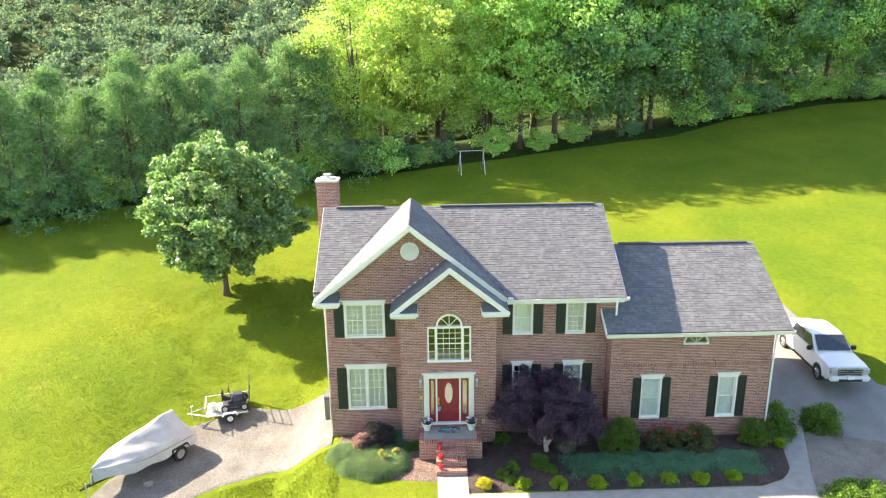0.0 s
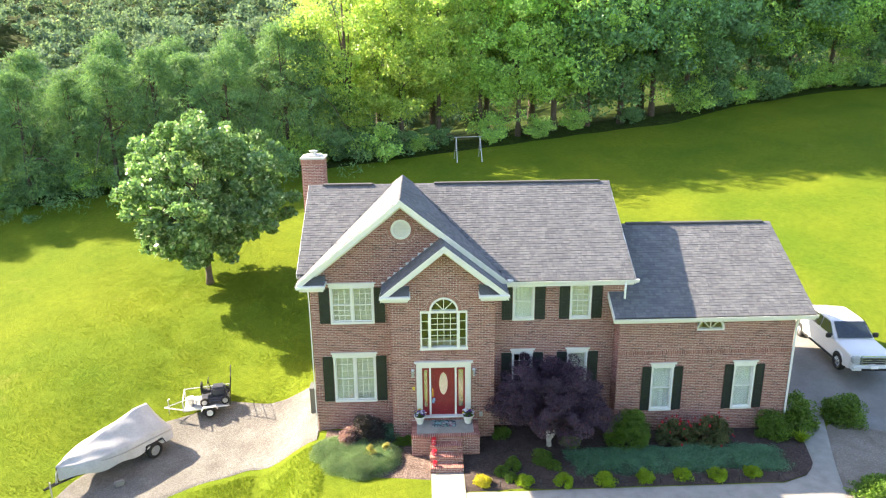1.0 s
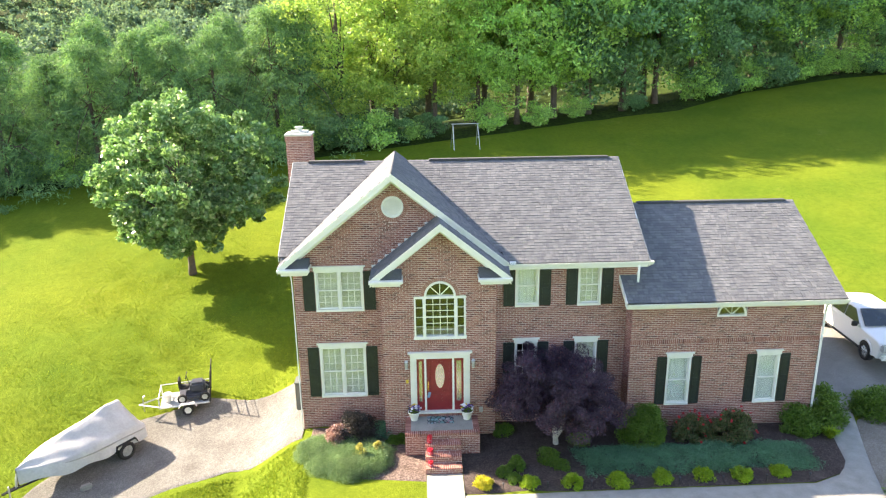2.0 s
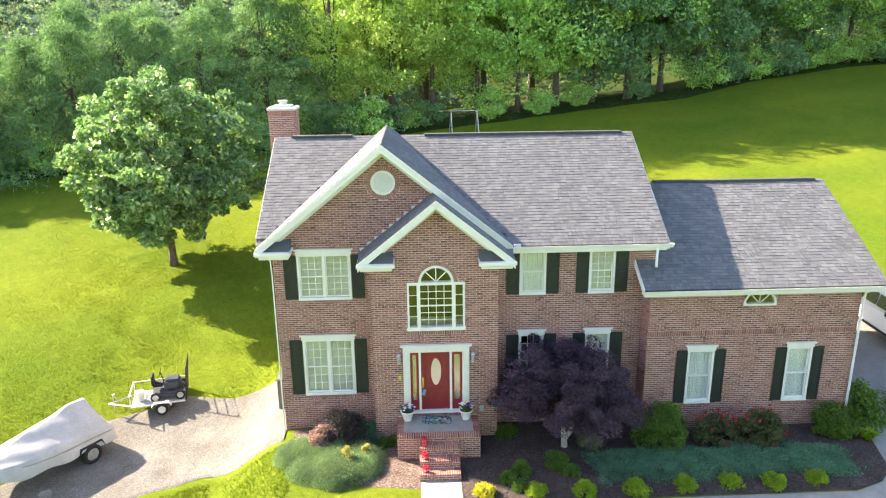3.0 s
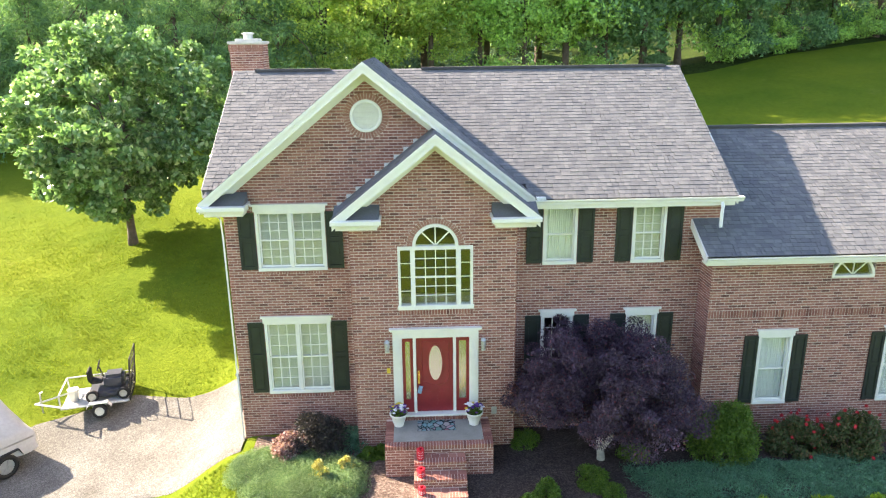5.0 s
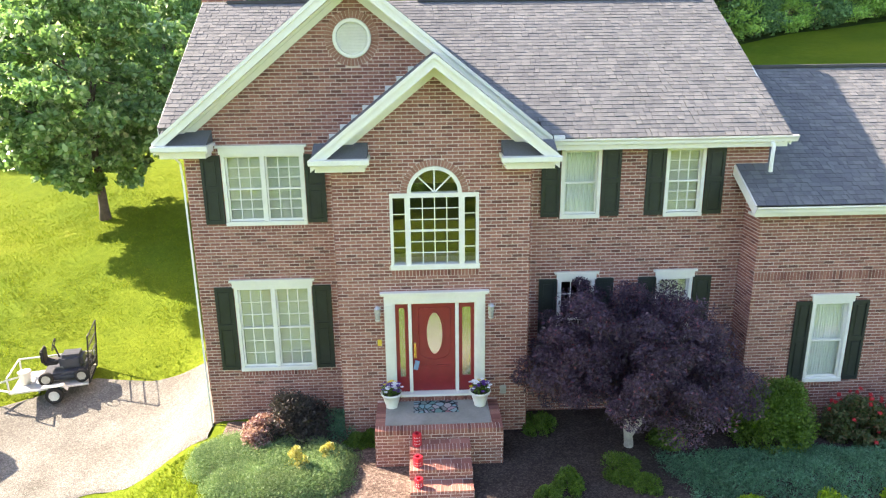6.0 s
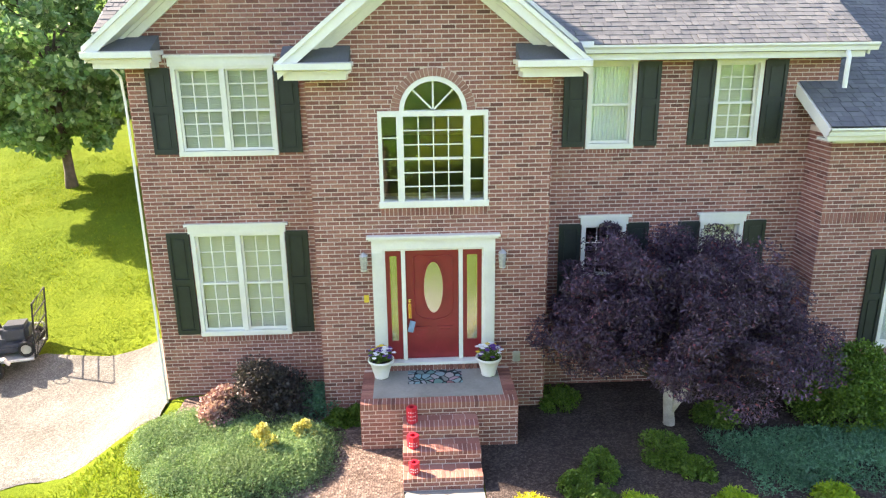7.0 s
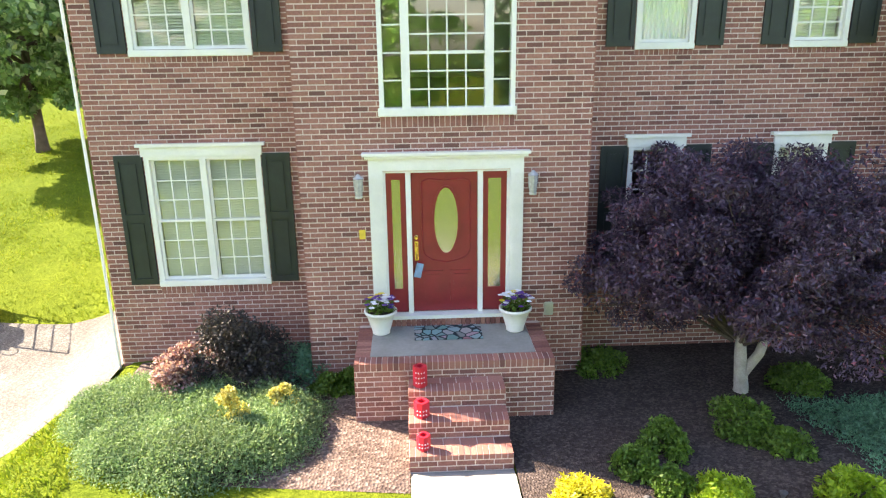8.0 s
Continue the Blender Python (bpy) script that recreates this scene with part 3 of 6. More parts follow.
rake(bay_roof, 0.08, 2.36, 7.06, -0.5, YB)


def cornice_return(x0, x1, y0, y1, z0, z1, slope_to):
    """The boxed end of an eave with its small sloping roof."""
    cr = boxes("cornice_return", M_WHITE, house, (x0, x1, y0, y1, z0, z1), (x0 - 0.04, x1 + 0.04, y0 - 0.05, y1, z1 - 0.07, z1), (x0 + 0.05, x1 - 0.05, y0 + 0.05, y1, z0 - 0.09, z0))
    bm = bmesh.new()
    prism(bm, [(x0, y0 - 0.02, z1 + 0.004), (x0, y1, z1 + 0.24), (x0, y1, z1 + 0.004)], (x1 - x0, 0, 0))
    part("small_roof", bm, M_SHINGLE, cr)
    bm = bmesh.new()
    prism(bm, [(x0 - 0.05, y0 - 0.055, z1 + 0.002), (x0 - 0.05, y0 - 0.15, z1 - 0.01), (x0 - 0.05, y0 - 0.14, z1 - 0.1), (x0 - 0.05, y0 - 0.055, z1 - 0.12)], (x1 - x0 + 0.1, 0, 0))
    part("gutter", bm, M_GUTTER, cr)


cornice_return(-5.42, -4.42, 0.36, YW, 5.18, 5.36, 0)
cornice_return(-2.26, -1.22, -0.48, YB, 5.0, 5.17, 0)
cornice_return(1.38, 2.42, -0.48, YB, 5.0, 5.17, 0)


def gutter(parent, x0, x1, y, z):
    """A K-shaped gutter, open on top."""
    bm = bmesh.new()
    prof = [(y, z), (y, z - 0.13), (y - 0.075, z - 0.13), (y - 0.09, z - 0.07), (y - 0.13, z - 0.03), (y - 0.13, z), (y - 0.118, z), (y - 0.118, z - 0.025), (y - 0.08, z - 0.065), (y - 0.066, z - 0.118), (y - 0.012, z - 0.118), (y - 0.012, z)]
    prism(bm, [(x0, a, b) for a, b in prof], (x1 - x0, 0, 0))
    for x in (x0, x1 - 0.01):
        prism(bm, [(x, a, b) for a, b in prof[:6]], (0.01, 0, 0))
    part("gutter", bm, M_GUTTER, parent)


boxes("fascia_board", M_WHITE, house, (2.42, RX1 - 0.05, 0.435, 0.47, 5.12, 5.345), (2.42, RX1 - 0.05, 0.47, YW, 5.12, 5.16), (2.1, MX1, YW - 0.035, YW - 0.003, 5.1, 5.21))
gutter(main_roof, 2.45, RX1 + 0.12, 0.432, 5.36)
boxes("fascia_board", M_WHITE, house, (GRX0 + 0.03, GRX1 - 0.03, GE[0] + 0.015, GE[0] + 0.05, 3.82, 4.02), (GRX0 + 0.03, GRX1 - 0.03, GE[0] + 0.05, YG, 3.80, 3.84), (GX0, GX1, YG - 0.035, YG - 0.003, 3.72, 3.83))
gutter(garage_roof, GRX0 - 0.05, GRX1 + 0.05, GE[0] + 0.012, 4.035)
for x, ya, yb in ((GRX0, GE[0], YW), (GRX1 - 0.02, GE[0], GR[0])):
    bm = bmesh.new()
    za, zb = GE[1] + 0.01, GE[1] + sl * (yb - GE[0]) + 0.01
    prism(bm, [(x - 0.03, ya, za), (x - 0.03, yb, zb), (x - 0.03, yb, zb - 0.22), (x - 0.03, ya, za - 0.22)], (0.05, 0, 0))
    part("rake_board", bm, M_WHITE, garage_roof)
for x, ya in ((RX0, YW + 0.05), (RX1, ME[0])):
    bm = bmesh.new()
    za = ME[1] + ms * (ya - ME[0])
    prism(bm, [(x - 0.02, ya, za + 0.01), (x - 0.02, MR[0], MR[1] + 0.01), (x - 0.02, MR[0], MR[1] - 0.2), (x - 0.02, ya, za - 0.2)], (0.04, 0, 0))
    part("rake_board", bm, M_WHITE, main_roof)


def downspout(path, r=0.04):
    bm = bmesh.new()
    tube(bm, path, r, 6)
    part("downspout", bm, M_GUTTER, house)


downspout([(-5.2, 0.5, 5.2), (-5.1, 0.76, 4.95), (-5.09, 0.8, 4.5), (-5.09, 0.8, -1.3)], 0.023)
downspout([(7.0, 0.36, 5.22), (7.0, 0.3, 5.12), (6.98, 0.28, 5.0), (6.98, 0.28, 4.62)])
downspout([(GX1 + 0.02, -0.3, 3.9), (GX1 + 0.03, 0.0, 3.7), (GX1 + 0.03, 0.05, 3.4), (GX1 + 0.03, 0.05, -0.9)])
boxes("rain_diverter", M_GUTTER, main_roof, (2.5, 2.72, 0.36, 0.5, 5.36, 5.42))


# ---- windows and doors ----
def muntins(bm, x0, x1, z0, z1, y, cols, rows, w=0.02, d=0.02):
    for i in range(1, cols):
        x = x0 + (x1 - x0) * i / cols
        box(bm, x - w / 2, x + w / 2, y, y + d, z0, z1)
    for k in range(1, rows):
        z = z0 + (z1 - z0) * k / rows
        box(bm, x0, x1, y + 0.001, y + d - 0.001, z - w / 2, z + w / 2)


def sash_window(dims, y, leaves=1, cols=3, rows=3, fill="blind", head=True, label="white sash window"):
    """A double-hung window set in a wall opening: casing, sill, head, and for each leaf two sashes with bars and panes."""
    x0, x1, z0, z1 = dims
    win = boxes("window", M_WHITE, house, (x0, x0 + 0.07, y - 0.025, y + 0.16, z0, z1), (x1 - 0.07, x1, y - 0.025, y + 0.16, z0, z1),
                (x0 + 0.07, x1 - 0.07, y - 0.024, y + 0.16, z1 - 0.07, z1), label=label)
    boxes("sill", M_WHITE, win, (x0 - 0.006, x1 + 0.006, y - 0.045, y + 0.16, z0 - 0.045, z0 + 0.045), bevel=0.008)
    if head:
        boxes("head", M_WHITE, win, (x0 - 0.03, x1 + 0.03, y - 0.045, y - 0.004, z1 - 0.02, z1 + 0.12), (x0 - 0.08, x1 + 0.08, y - 0.085, y - 0.004, z1 + 0.12, z1 + 0.165))
    w = (x1 - x0 - 0.14) / leaves
    for i in range(leaves):
        a, b = x0 + 0.07 + i * w, x0 + 0.07 + (i + 1) * w
        if leaves > 1:
            if i:
                a += 0.04
            else:
                b -= 0.04
                boxes("mullion", M_WHITE, win, (b, b + 0.08, y - 0.02, y + 0.15, z0 + 0.05, z1 - 0.07))
        zm = (z0 + z1) / 2 - 0.02
        for lo, hi, yy in ((z0 + 0.05, zm + 0.02, y + 0.04), (zm - 0.02, z1 - 0.07, y + 0.075)):
            sash = boxes("sash", M_WHITE, win, (a, a + 0.035, yy, yy + 0.03, lo, hi), (b - 0.035, b, yy, yy + 0.03, lo, hi), (a + 0.035, b - 0.035, yy, yy + 0.03, hi - 0.035, hi), (a + 0.035, b - 0.035, yy, yy + 0.03, lo, lo + 0.045))
            if cols > 1:
                bm = bmesh.new()
                muntins(bm, a + 0.035, b - 0.035, lo + 0.045, hi - 0.035, yy + 0.002, cols, rows)
                part("glazing_grid", bm, M_WHITE, win)
            pane = boxes("pane", M_CLEAR, win, (a + 0.03, b - 0.03, yy + 0.012, yy + 0.018, lo + 0.03, hi - 0.03))
            pane.visible_shadow = False
        if fill == "blind":
            bm = bmesh.new()
            z = z0 + 0.06
            while z < z1 - 0.08:
                prism(bm, [(a + 0.02, y + 0.15, z), (a + 0.02, y + 0.185, z + 0.034), (a + 0.02, y + 0.183, z + 0.037), (a + 0.02, y + 0.148, z + 0.003)], (b - a - 0.04, 0, 0))
                z += 0.04
            part("blind", bm, M_BLIND, win, "cream slatted blind")
        elif fill == "curtain":
            bm = bmesh.new()
            n = 60
            pts = [(a + 0.01 + (b - a - 0.02) * k / n, y + 0.15 + 0.012 * math.sin(k * 1.35) + 0.006 * math.sin(k * 0.51)) for k in range(n + 1)]
            for (xa, ya), (xb, yb) in zip(pts, pts[1:]):
                prism(bm, [(xa, ya, z0), (xb, yb, z0), (xb, yb + 0.004, z0), (xa, ya + 0.004, z0)], (0, 0, z1 - z0))
            part("curtain", bm, M_CURTAIN, win, "white gathered curtain")
    return win


def shutter(x0, x1, z0, z1, y):
    """A panelled shutter: stiles, rails and two sunk panels."""
    zm = z0 + (z1 - z0) * 0.53
    sh = boxes("shutter", M_SHUTTER, house, (x0, x0 + 0.06, y - 0.04, y - 0.006, z0, z1), (x1 - 0.06, x1, y - 0.04, y - 0.006, z0, z1),
               *[(x0 + 0.06, x1 - 0.06, y - 0.039, y - 0.006, a, b) for a, b in ((z0, z0 + 0.09), (zm - 0.05, zm + 0.05), (z1 - 0.08, z1))], label="dark green-black panelled shutter")
    for a, b in ((z0 + 0.09, zm - 0.05), (zm + 0.05, z1 - 0.08)):
        boxes("panel", M_SHUTTER, sh, (x0 + 0.06, x1 - 0.06, y - 0.02, y - 0.006, a, b), (x0 + 0.1, x1 - 0.1, y - 0.032, y - 0.02, a + 0.04, b - 0.04))


sash_window(W_LL, YW, 2, 3, 3, "blind")
sash_window(W_LU, YW, 2, 3, 3, "blind")
sash_window(W_RU1, YW, 1, 1, 1, "curtain")
sash_window(W_RU2, YW, 1, 3, 3, "blind", label="white sash window with glazing bars")
sash_window(W_RL1, YW, 1, 3, 3, "none")
sash_window(W_RL2, YW, 1, 3, 3, "blind")
sash_window(W_G1, YG, 1, 1, 1, "curtain")
sash_window(W_G2, YG, 1, 1, 1, "curtain")
for w, y in ((W_LL, YW), (W_LU, YW), (W_RU1, YW), (W_RU2, YW), (W_RL1, YW), (W_RL2, YW), (W_G1, YG), (W_G2, YG)):
    for a, b in ((w[0] - 0.42, w[0] - 0.02), (w[1] + 0.02, w[1] + 0.42)):
        if w in (W_G1, W_G2):
            a, b = (a + 0.05, b) if b < w[0] else (a, b - 0.05)
        shutter(a, b, w[2], min(w[3], 5.08), y)

# arched window over the entrance
aw = boxes("arched_window", M_WHITE, house, (W_C[0], W_C[0] + 0.06, YB - 0.03, YB + 0.16, 2.91, 4.30), (W_C[1] - 0.06, W_C[1], YB - 0.03, YB + 0.16, 2.91, 4.30),
           (BC - 0.60, BC - 0.49, YB - 0.035, YB + 0.16, 2.91, 4.30), (BC + 0.49, BC + 0.60, YB - 0.035, YB + 0.16, 2.91, 4.30),
           (W_C[0], W_C[1], YB - 0.033, YB + 0.16, 4.30, 4.39), label="white window with arched top and narrow side lights")
boxes("sill", M_WHITE, aw, (W_C[0] - 0.02, W_C[1] + 0.02, YB - 0.06, YB + 0.16, 2.80, 2.91), bevel=0.008)
bm = bmesh.new()
for k in range(24):
    a0, a1 = math.pi * k / 24, math.pi * (k + 1) / 24
    prism(bm, [(BC + r * math.cos(a), YB - 0.03, 4.38 + r * math.sin(a)) for r, a in ((0.47, a0), (0.545, a0), (0.545, a1), (0.47, a1))], (0, 0.18, 0))
part("arch_frame", bm, M_WHITE, aw)
bm = bmesh.new()
for a in (math.pi / 4, math.pi / 2, 3 * math.pi / 4):
    d = Vector((math.cos(a), 0, math.sin(a)))
    s = Vector((-d.z, 0, d.x)) * 0.014
    p, q = Vector((BC, 0.03, 4.39)), Vector((BC, 0.03, 4.39)) + d * 0.47
    prism(bm, [p + s, q + s, q - s, p - s], (0, 0.03, 0))
lathe(bm, [(0.001, 0), (0.07, 0.001), (0.001, 0.002)], 12, (BC, 0.03, 4.39))
part("glazing_grid", bm, M_WHITE, aw)
bm = bmesh.new()
muntins(bm, BC - 0.49, BC + 0.49, 2.91, 4.30, 0.03, 4, 6)
box(bm, BC - 0.49, BC + 0.49, 0.025, 0.07, 3.585, 3.625)
muntins(bm, W_C[0] + 0.06, BC - 0.60, 2.91, 4.30, 0.03, 1, 4)
muntins(bm, BC + 0.60, W_C[1] - 0.06, 2.91, 4.30, 0.03, 1, 4)
part("glazing_grid", bm, M_WHITE, aw)
for a, b in ((W_C[0] + 0.05, BC - 0.59), (BC - 0.5, BC + 0.5), (BC + 0.59, W_C[1] - 0.05)):
    boxes("pane", M_CLEAR, aw, (a, b, 0.052, 0.058, 2.9, 4.31)).visible_shadow = False
bm = bmesh.new()
prism(bm, [(BC + 0.48 * x2, 0.052, 4.38 + 0.48 * z2) for x2, z2 in ((math.cos(math.pi * k / 24), math.sin(math.pi * k / 24)) for k in range(25))], (0, 0.006, 0))
part("pane", bm, M_CLEAR, aw).visible_shadow = False

# fan window in the garage wing
fc, fr = (FAN[0] + FAN[1]) / 2, (FAN[1] - FAN[0]) / 2
fw = boxes("fan_window", M_WHITE, house, (FAN[0], FAN[1], YG - 0.03, YG + 0.14, FAN[2], FAN[2] + 0.05), label="half-round white fan window")
bm = bmesh.new()
for k in range(20):
    a0, a1 = math.pi * k / 20, math.pi * (k + 1) / 20
    prism(bm, [(fc + r * math.cos(a), YG - 0.025, FAN[2] + 0.045 + r * 0.92 * math.sin(a)) for r, a in ((fr - 0.06, a0), (fr, a0), (fr, a1), (fr - 0.06, a1))], (0, 0.15, 0))
for a in (math.pi / 4, math.pi / 2, 3 * math.pi / 4):
    d = Vector((math.cos(a), 0, math.sin(a)))
    s = Vector((-d.z, 0, d.x)) * 0.013
    p = Vector((fc, YG + 0.02, FAN[2] + 0.05))
    prism(bm, [p + s, p + d * 0.45 + s, p + d * 0.45 - s, p - s], (0, 0.03, 0))
part("frame", bm, M_WHITE, fw)
boxes("pane", M_CLEAR, fw, (FAN[0], FAN[1], YG + 0.04, YG + 0.046, FAN[2], FAN[2] + 0.5)).visible_shadow = False

# round gable vent
gvn = part("gable_vent", (lambda b: (lathe(b, [(0.30, 0), (0.38, 0), (0.38, 0.05), (0.36, 0.06), (0.31, 0.06), (0.30, 0.0)], 32), b)[1])(bmesh.new()), M_WHITE, house, "round white louvred vent")
gvn.matrix_basis = pose(GC, YW, 7.35, 90)
for k in range(-5, 6):
    z = k * 0.056
    w = math.sqrt(max(0.01, 0.30 ** 2 - z ** 2))
    bm = bmesh.new()
    prism(bm, [(-w, z - 0.03, 0.004), (-w, z + 0.022, 0.03), (-w, z + 0.028, 0.026), (-w, z - 0.024, 0.0)], (2 * w, 0, 0))
    part("slat", bm, M_WHITE, gvn)

# front door with side lights
dz = 2.03
surround = boxes("door_surround", M_WHITE, house, (-1.02, 1.08, -0.05, 0.10, 2.08, 2.25), label="white door surround with fluted pilasters and crown head")
for d in ((-1.02, -0.84, -0.05, 0.10, -0.04, 2.08), (0.90, 1.08, -0.05, 0.10, -0.04, 2.08)):
    boxes("pilaster", M_WHITE, surround, d)
boxes("crown", M_WHITE, surround, (-1.07, 1.13, -0.10, -0.004, 2.25, 2.29), (-1.10, 1.16, -0.14, -0.004, 2.29, 2.33))
for d in ((-0.84, -0.80, 0.0, 0.12, 0.0, 2.08), (0.86, 0.90, 0.0, 0.12, 0.0, 2.08), (-0.53, -0.46, 0.0, 0.12, 0.0, 2.04), (0.46, 0.53, 0.0, 0.12, 0.0, 2.04)):
    boxes("door_post", M_WHITE, surround, d)
boxes("lintel", M_WHITE, surround, (-0.80, 0.86, 0.001, 0.12, 2.04, 2.08))
for xa in (-1.02, 0.90):
    for k in range(5):
        boxes("flute", M_WHITE, surround, (xa + 0.025 + k * 0.028, xa + 0.041 + k * 0.028, -0.058, -0.049, 0.12, 2.02))
boxes("keystone", M_WHITE, surround, (0.02, 0.09, -0.075, -0.05, 2.08, 2.25))
boxes("threshold", M_WHITE, surround, (-0.86, 0.92, -0.12, 0.12, -0.05, 0.0))
door = boxes("front_door", M_RED, house, (-0.455, 0.455, 0.05, 0.095, 0.01, 2.03), label="red panelled front door with oval glass")


def oval_ring(bm, xc, zc, rx, rz, w, y0, y1, n=32):
    for k in range(n):
        a0, a1 = 2 * math.pi * k / n, 2 * math.pi * (k + 1) / n
        prism(bm, [(xc + (rx + e) * math.cos(a), y0, zc + (rz + e) * math.sin(a)) for e, a in ((0, a0), (w, a0), (w, a1), (0, a1))], (0, y1 - y0, 0))


bm = bmesh.new()
oval_ring(bm, 0.02, 1.35, 0.165, 0.47, 0.03, 0.03, 0.052)
part("oval_moulding", bm, M_RED, door)
bm = bmesh.new()
prism(bm, [(0.02 + 0.167 * math.cos(2 * math.pi * k / 32), 0.040, 1.35 + 0.472 * math.sin(2 * math.pi * k / 32)) for k in range(32)], (0, 0.008, 0))


def make_leaded():
    """Obscured glass: dull inside, its olive base tinted like the reflected lawn, with a broken bright reflection."""
    m, n, l, b = material("frosted_glass", 0.5)
    # olive: part of the lawn's reflection, put into the base colour
    b.inputs["Base Color"].default_value = (0.16, 0.17, 0.08, 1)
    g = n.new("ShaderNodeBsdfGlossy")
    g.inputs["Roughness"].default_value = 0.12
    bp = n.new("ShaderNodeBump")
    bp.inputs["Strength"].default_value, bp.inputs["Distance"].default_value = 0.25, 0.01
    l.new(noise_tex(n, l, 30, 3), bp.inputs["Height"])
    l.new(bp.outputs[0], g.inputs["Normal"])
    mix = n.new("ShaderNodeMixShader")
    mix.inputs[0].default_value = 0.4
    l.new(b.outputs[0], mix.inputs[1])
    l.new(g.outputs[0], mix.inputs[2])
    l.new(mix.outputs[0], n["Material Output"].inputs[0])
    return m


M_LEADED = make_leaded()
part("oval_glass", bm, M_LEADED, door, "frosted oval glass")
for x0, x1, z0, z1 in ((-0.34, -0.03, 0.16, 0.62), (0.07, 0.36, 0.16, 0.62)):
    boxes("panel", M_RED, door, (x0, x1, 0.036, 0.051, z0, z1), (x0 + 0.05, x1 - 0.05, 0.026, 0.037, z0 + 0.05, z1 - 0.05))
for s in (-1, 1):
    bm = bmesh.new()
    tube(bm, [(0.02 + s * 0.335, 0.045, 1.9), (0.02 + s * 0.335, 0.045, 0.95), (0.02 + s * 0.30, 0.045, 0.85), (0.02 + s * 0.2, 0.045, 0.78), (0.02, 0.045, 0.74)], 0.012, 6)
    tube(bm, [(0.02 + s * 0.335, 0.045, 1.9), (0.02 + s * 0.25, 0.045, 1.94), (0.02, 0.045, 1.92)], 0.012, 6)
    part("panel_moulding", bm, M_RED, door)
M_BRASS = plain("brass", (0.75, 0.50, 0.16), 0.25, 0.1, 10, 1.0)
bm = bmesh.new()
lathe(bm, [(0.03, 0), (0.03, 0.012), (0.012, 0.02), (0.03, 0.05), (0.022, 0.066)], 12)
bmesh.ops.rotate(bm, verts=bm.verts[:], matrix=Matrix.Rotation(radians(90), 3, "X"))
bmesh.ops.translate(bm, verts=bm.verts[:], vec=(-0.40, 0.05, 1.12))
tube(bm, [(-0.40, 0.04, 1.02), (-0.40, 0.0, 0.99), (-0.40, -0.01, 0.9), (-0.40, 0.02, 0.82), (-0.40, 0.05, 0.8)], 0.011, 8)
box(bm, -0.425, -0.375, 0.04, 0.05, 0.78, 1.06)
part("handle_set", bm, M_BRASS, door, "polished brass door handle")
M_TAG = plain("tag_blue", (0.20, 0.32, 0.50), 0.6, 0.2, 12)
bm = bmesh.new()
box(bm, -0.4, -0.3, -0.03, -0.015, 0.55, 0.76)
bmesh.ops.rotate(bm, verts=bm.verts[:], cent=(-0.38, -0.02, 0.76), matrix=Matrix.Rotation(radians(14), 3, "Y"))
part("hanging_tag", bm, M_TAG, door, "blue tag hung on the handle")
for x0, x1 in ((-0.80, -0.53), (0.53, 0.86)):
    x1 = x1 if x0 < 0 else x1
    sl_ = boxes("side_light", M_RED, house, (x0, x0 + 0.075, 0.03, 0.09, 0.01, 2.04), (x1 - 0.075, x1, 0.03, 0.09, 0.01, 2.04),
                (x0 + 0.075, x1 - 0.075, 0.03, 0.09, 0.01, 0.36), (x0 + 0.075, x1 - 0.075, 0.03, 0.09, 1.94, 2.04), label="red side light with narrow glass")
    boxes("pane", M_LEADED, sl_, (x0 + 0.07, x1 - 0.07, 0.045, 0.053, 0.35, 1.95))
M_SEEDY = plain("seeded_glass", (0.42, 0.42, 0.40), 0.15, 0.2, 20, 0.0, 0.2, 0.8)
for x in (-1.16, 1.2):
    wl = thing("wall_lantern", "small grey metal wall lantern beside the door", "lantern", (x, -0.01, 1.9), group="door lanterns")
    boxes("back_plate", M_GALV, wl, (-0.05, 0.05, -0.03, 0.0, -0.1, 0.1))
    bm = bmesh.new()
    lathe(bm, [(0.01, 0.16), (0.075, 0.10), (0.06, 0.09)], 8, (0, -0.10, 0))
    part("cap", bm, M_GALV, wl)
    bm = bmesh.new()
    lathe(bm, [(0.05, -0.14), (0.07, 0.09)], 8, (0, -0.10, 0))
    part("glass_shade", bm, M_SEEDY, wl)
    bm = bmesh.new()
    lathe(bm, [(0.055, -0.17), (0.055, -0.14)], 8, (0, -0.10, 0))
    part("base", bm, M_GALV, wl)
M_YEL = plain("sticker_yellow", (0.70, 0.50, 0.05), 0.6, 0.1, 12)
boxes("doorbell_plate", M_YEL, house, (-1.185, -1.10, -0.03, -0.008, 1.13, 1.26), label="small yellow plate on the brick")

# ---- stoop ----
M_STOOP = pieces("stoop_brick", [(0.0, (0.21, 0.085, 0.072)), (0.5, (0.30, 0.125, 0.10)), (1.0, (0.37, 0.175, 0.14))])
SZ, SX0, SX1, SY = -0.17, -1.24, 1.34, -1.27
stoop = boxes("stoop", M_MORTAR, None, (SX0 + 0.004, SX1 - 0.004, SY + 0.004, -0.012, ZB, SZ - 0.0015), label="brick entrance stoop with a concrete slab and three steps")
tagged(stoop, category="stoop")
boxes("slab", M_CONCRETE, stoop, (SX0 + 0.2, SX1 - 0.22, SY + 0.2, -0.1, SZ - 0.008, SZ + 0.012), label="smooth grey concrete slab")
STEPS = [(-0.55, 0.66, SY - 0.37 * (k + 1), SZ - 0.213 * (k + 1)) for k in range(3)]
for k, (a, b, y, z) in enumerate(STEPS):
    boxes("step", M_MORTAR, stoop, (a + 0.003, b - 0.003, y + 0.004, y + 0.373, ZB, z - 0.0035))


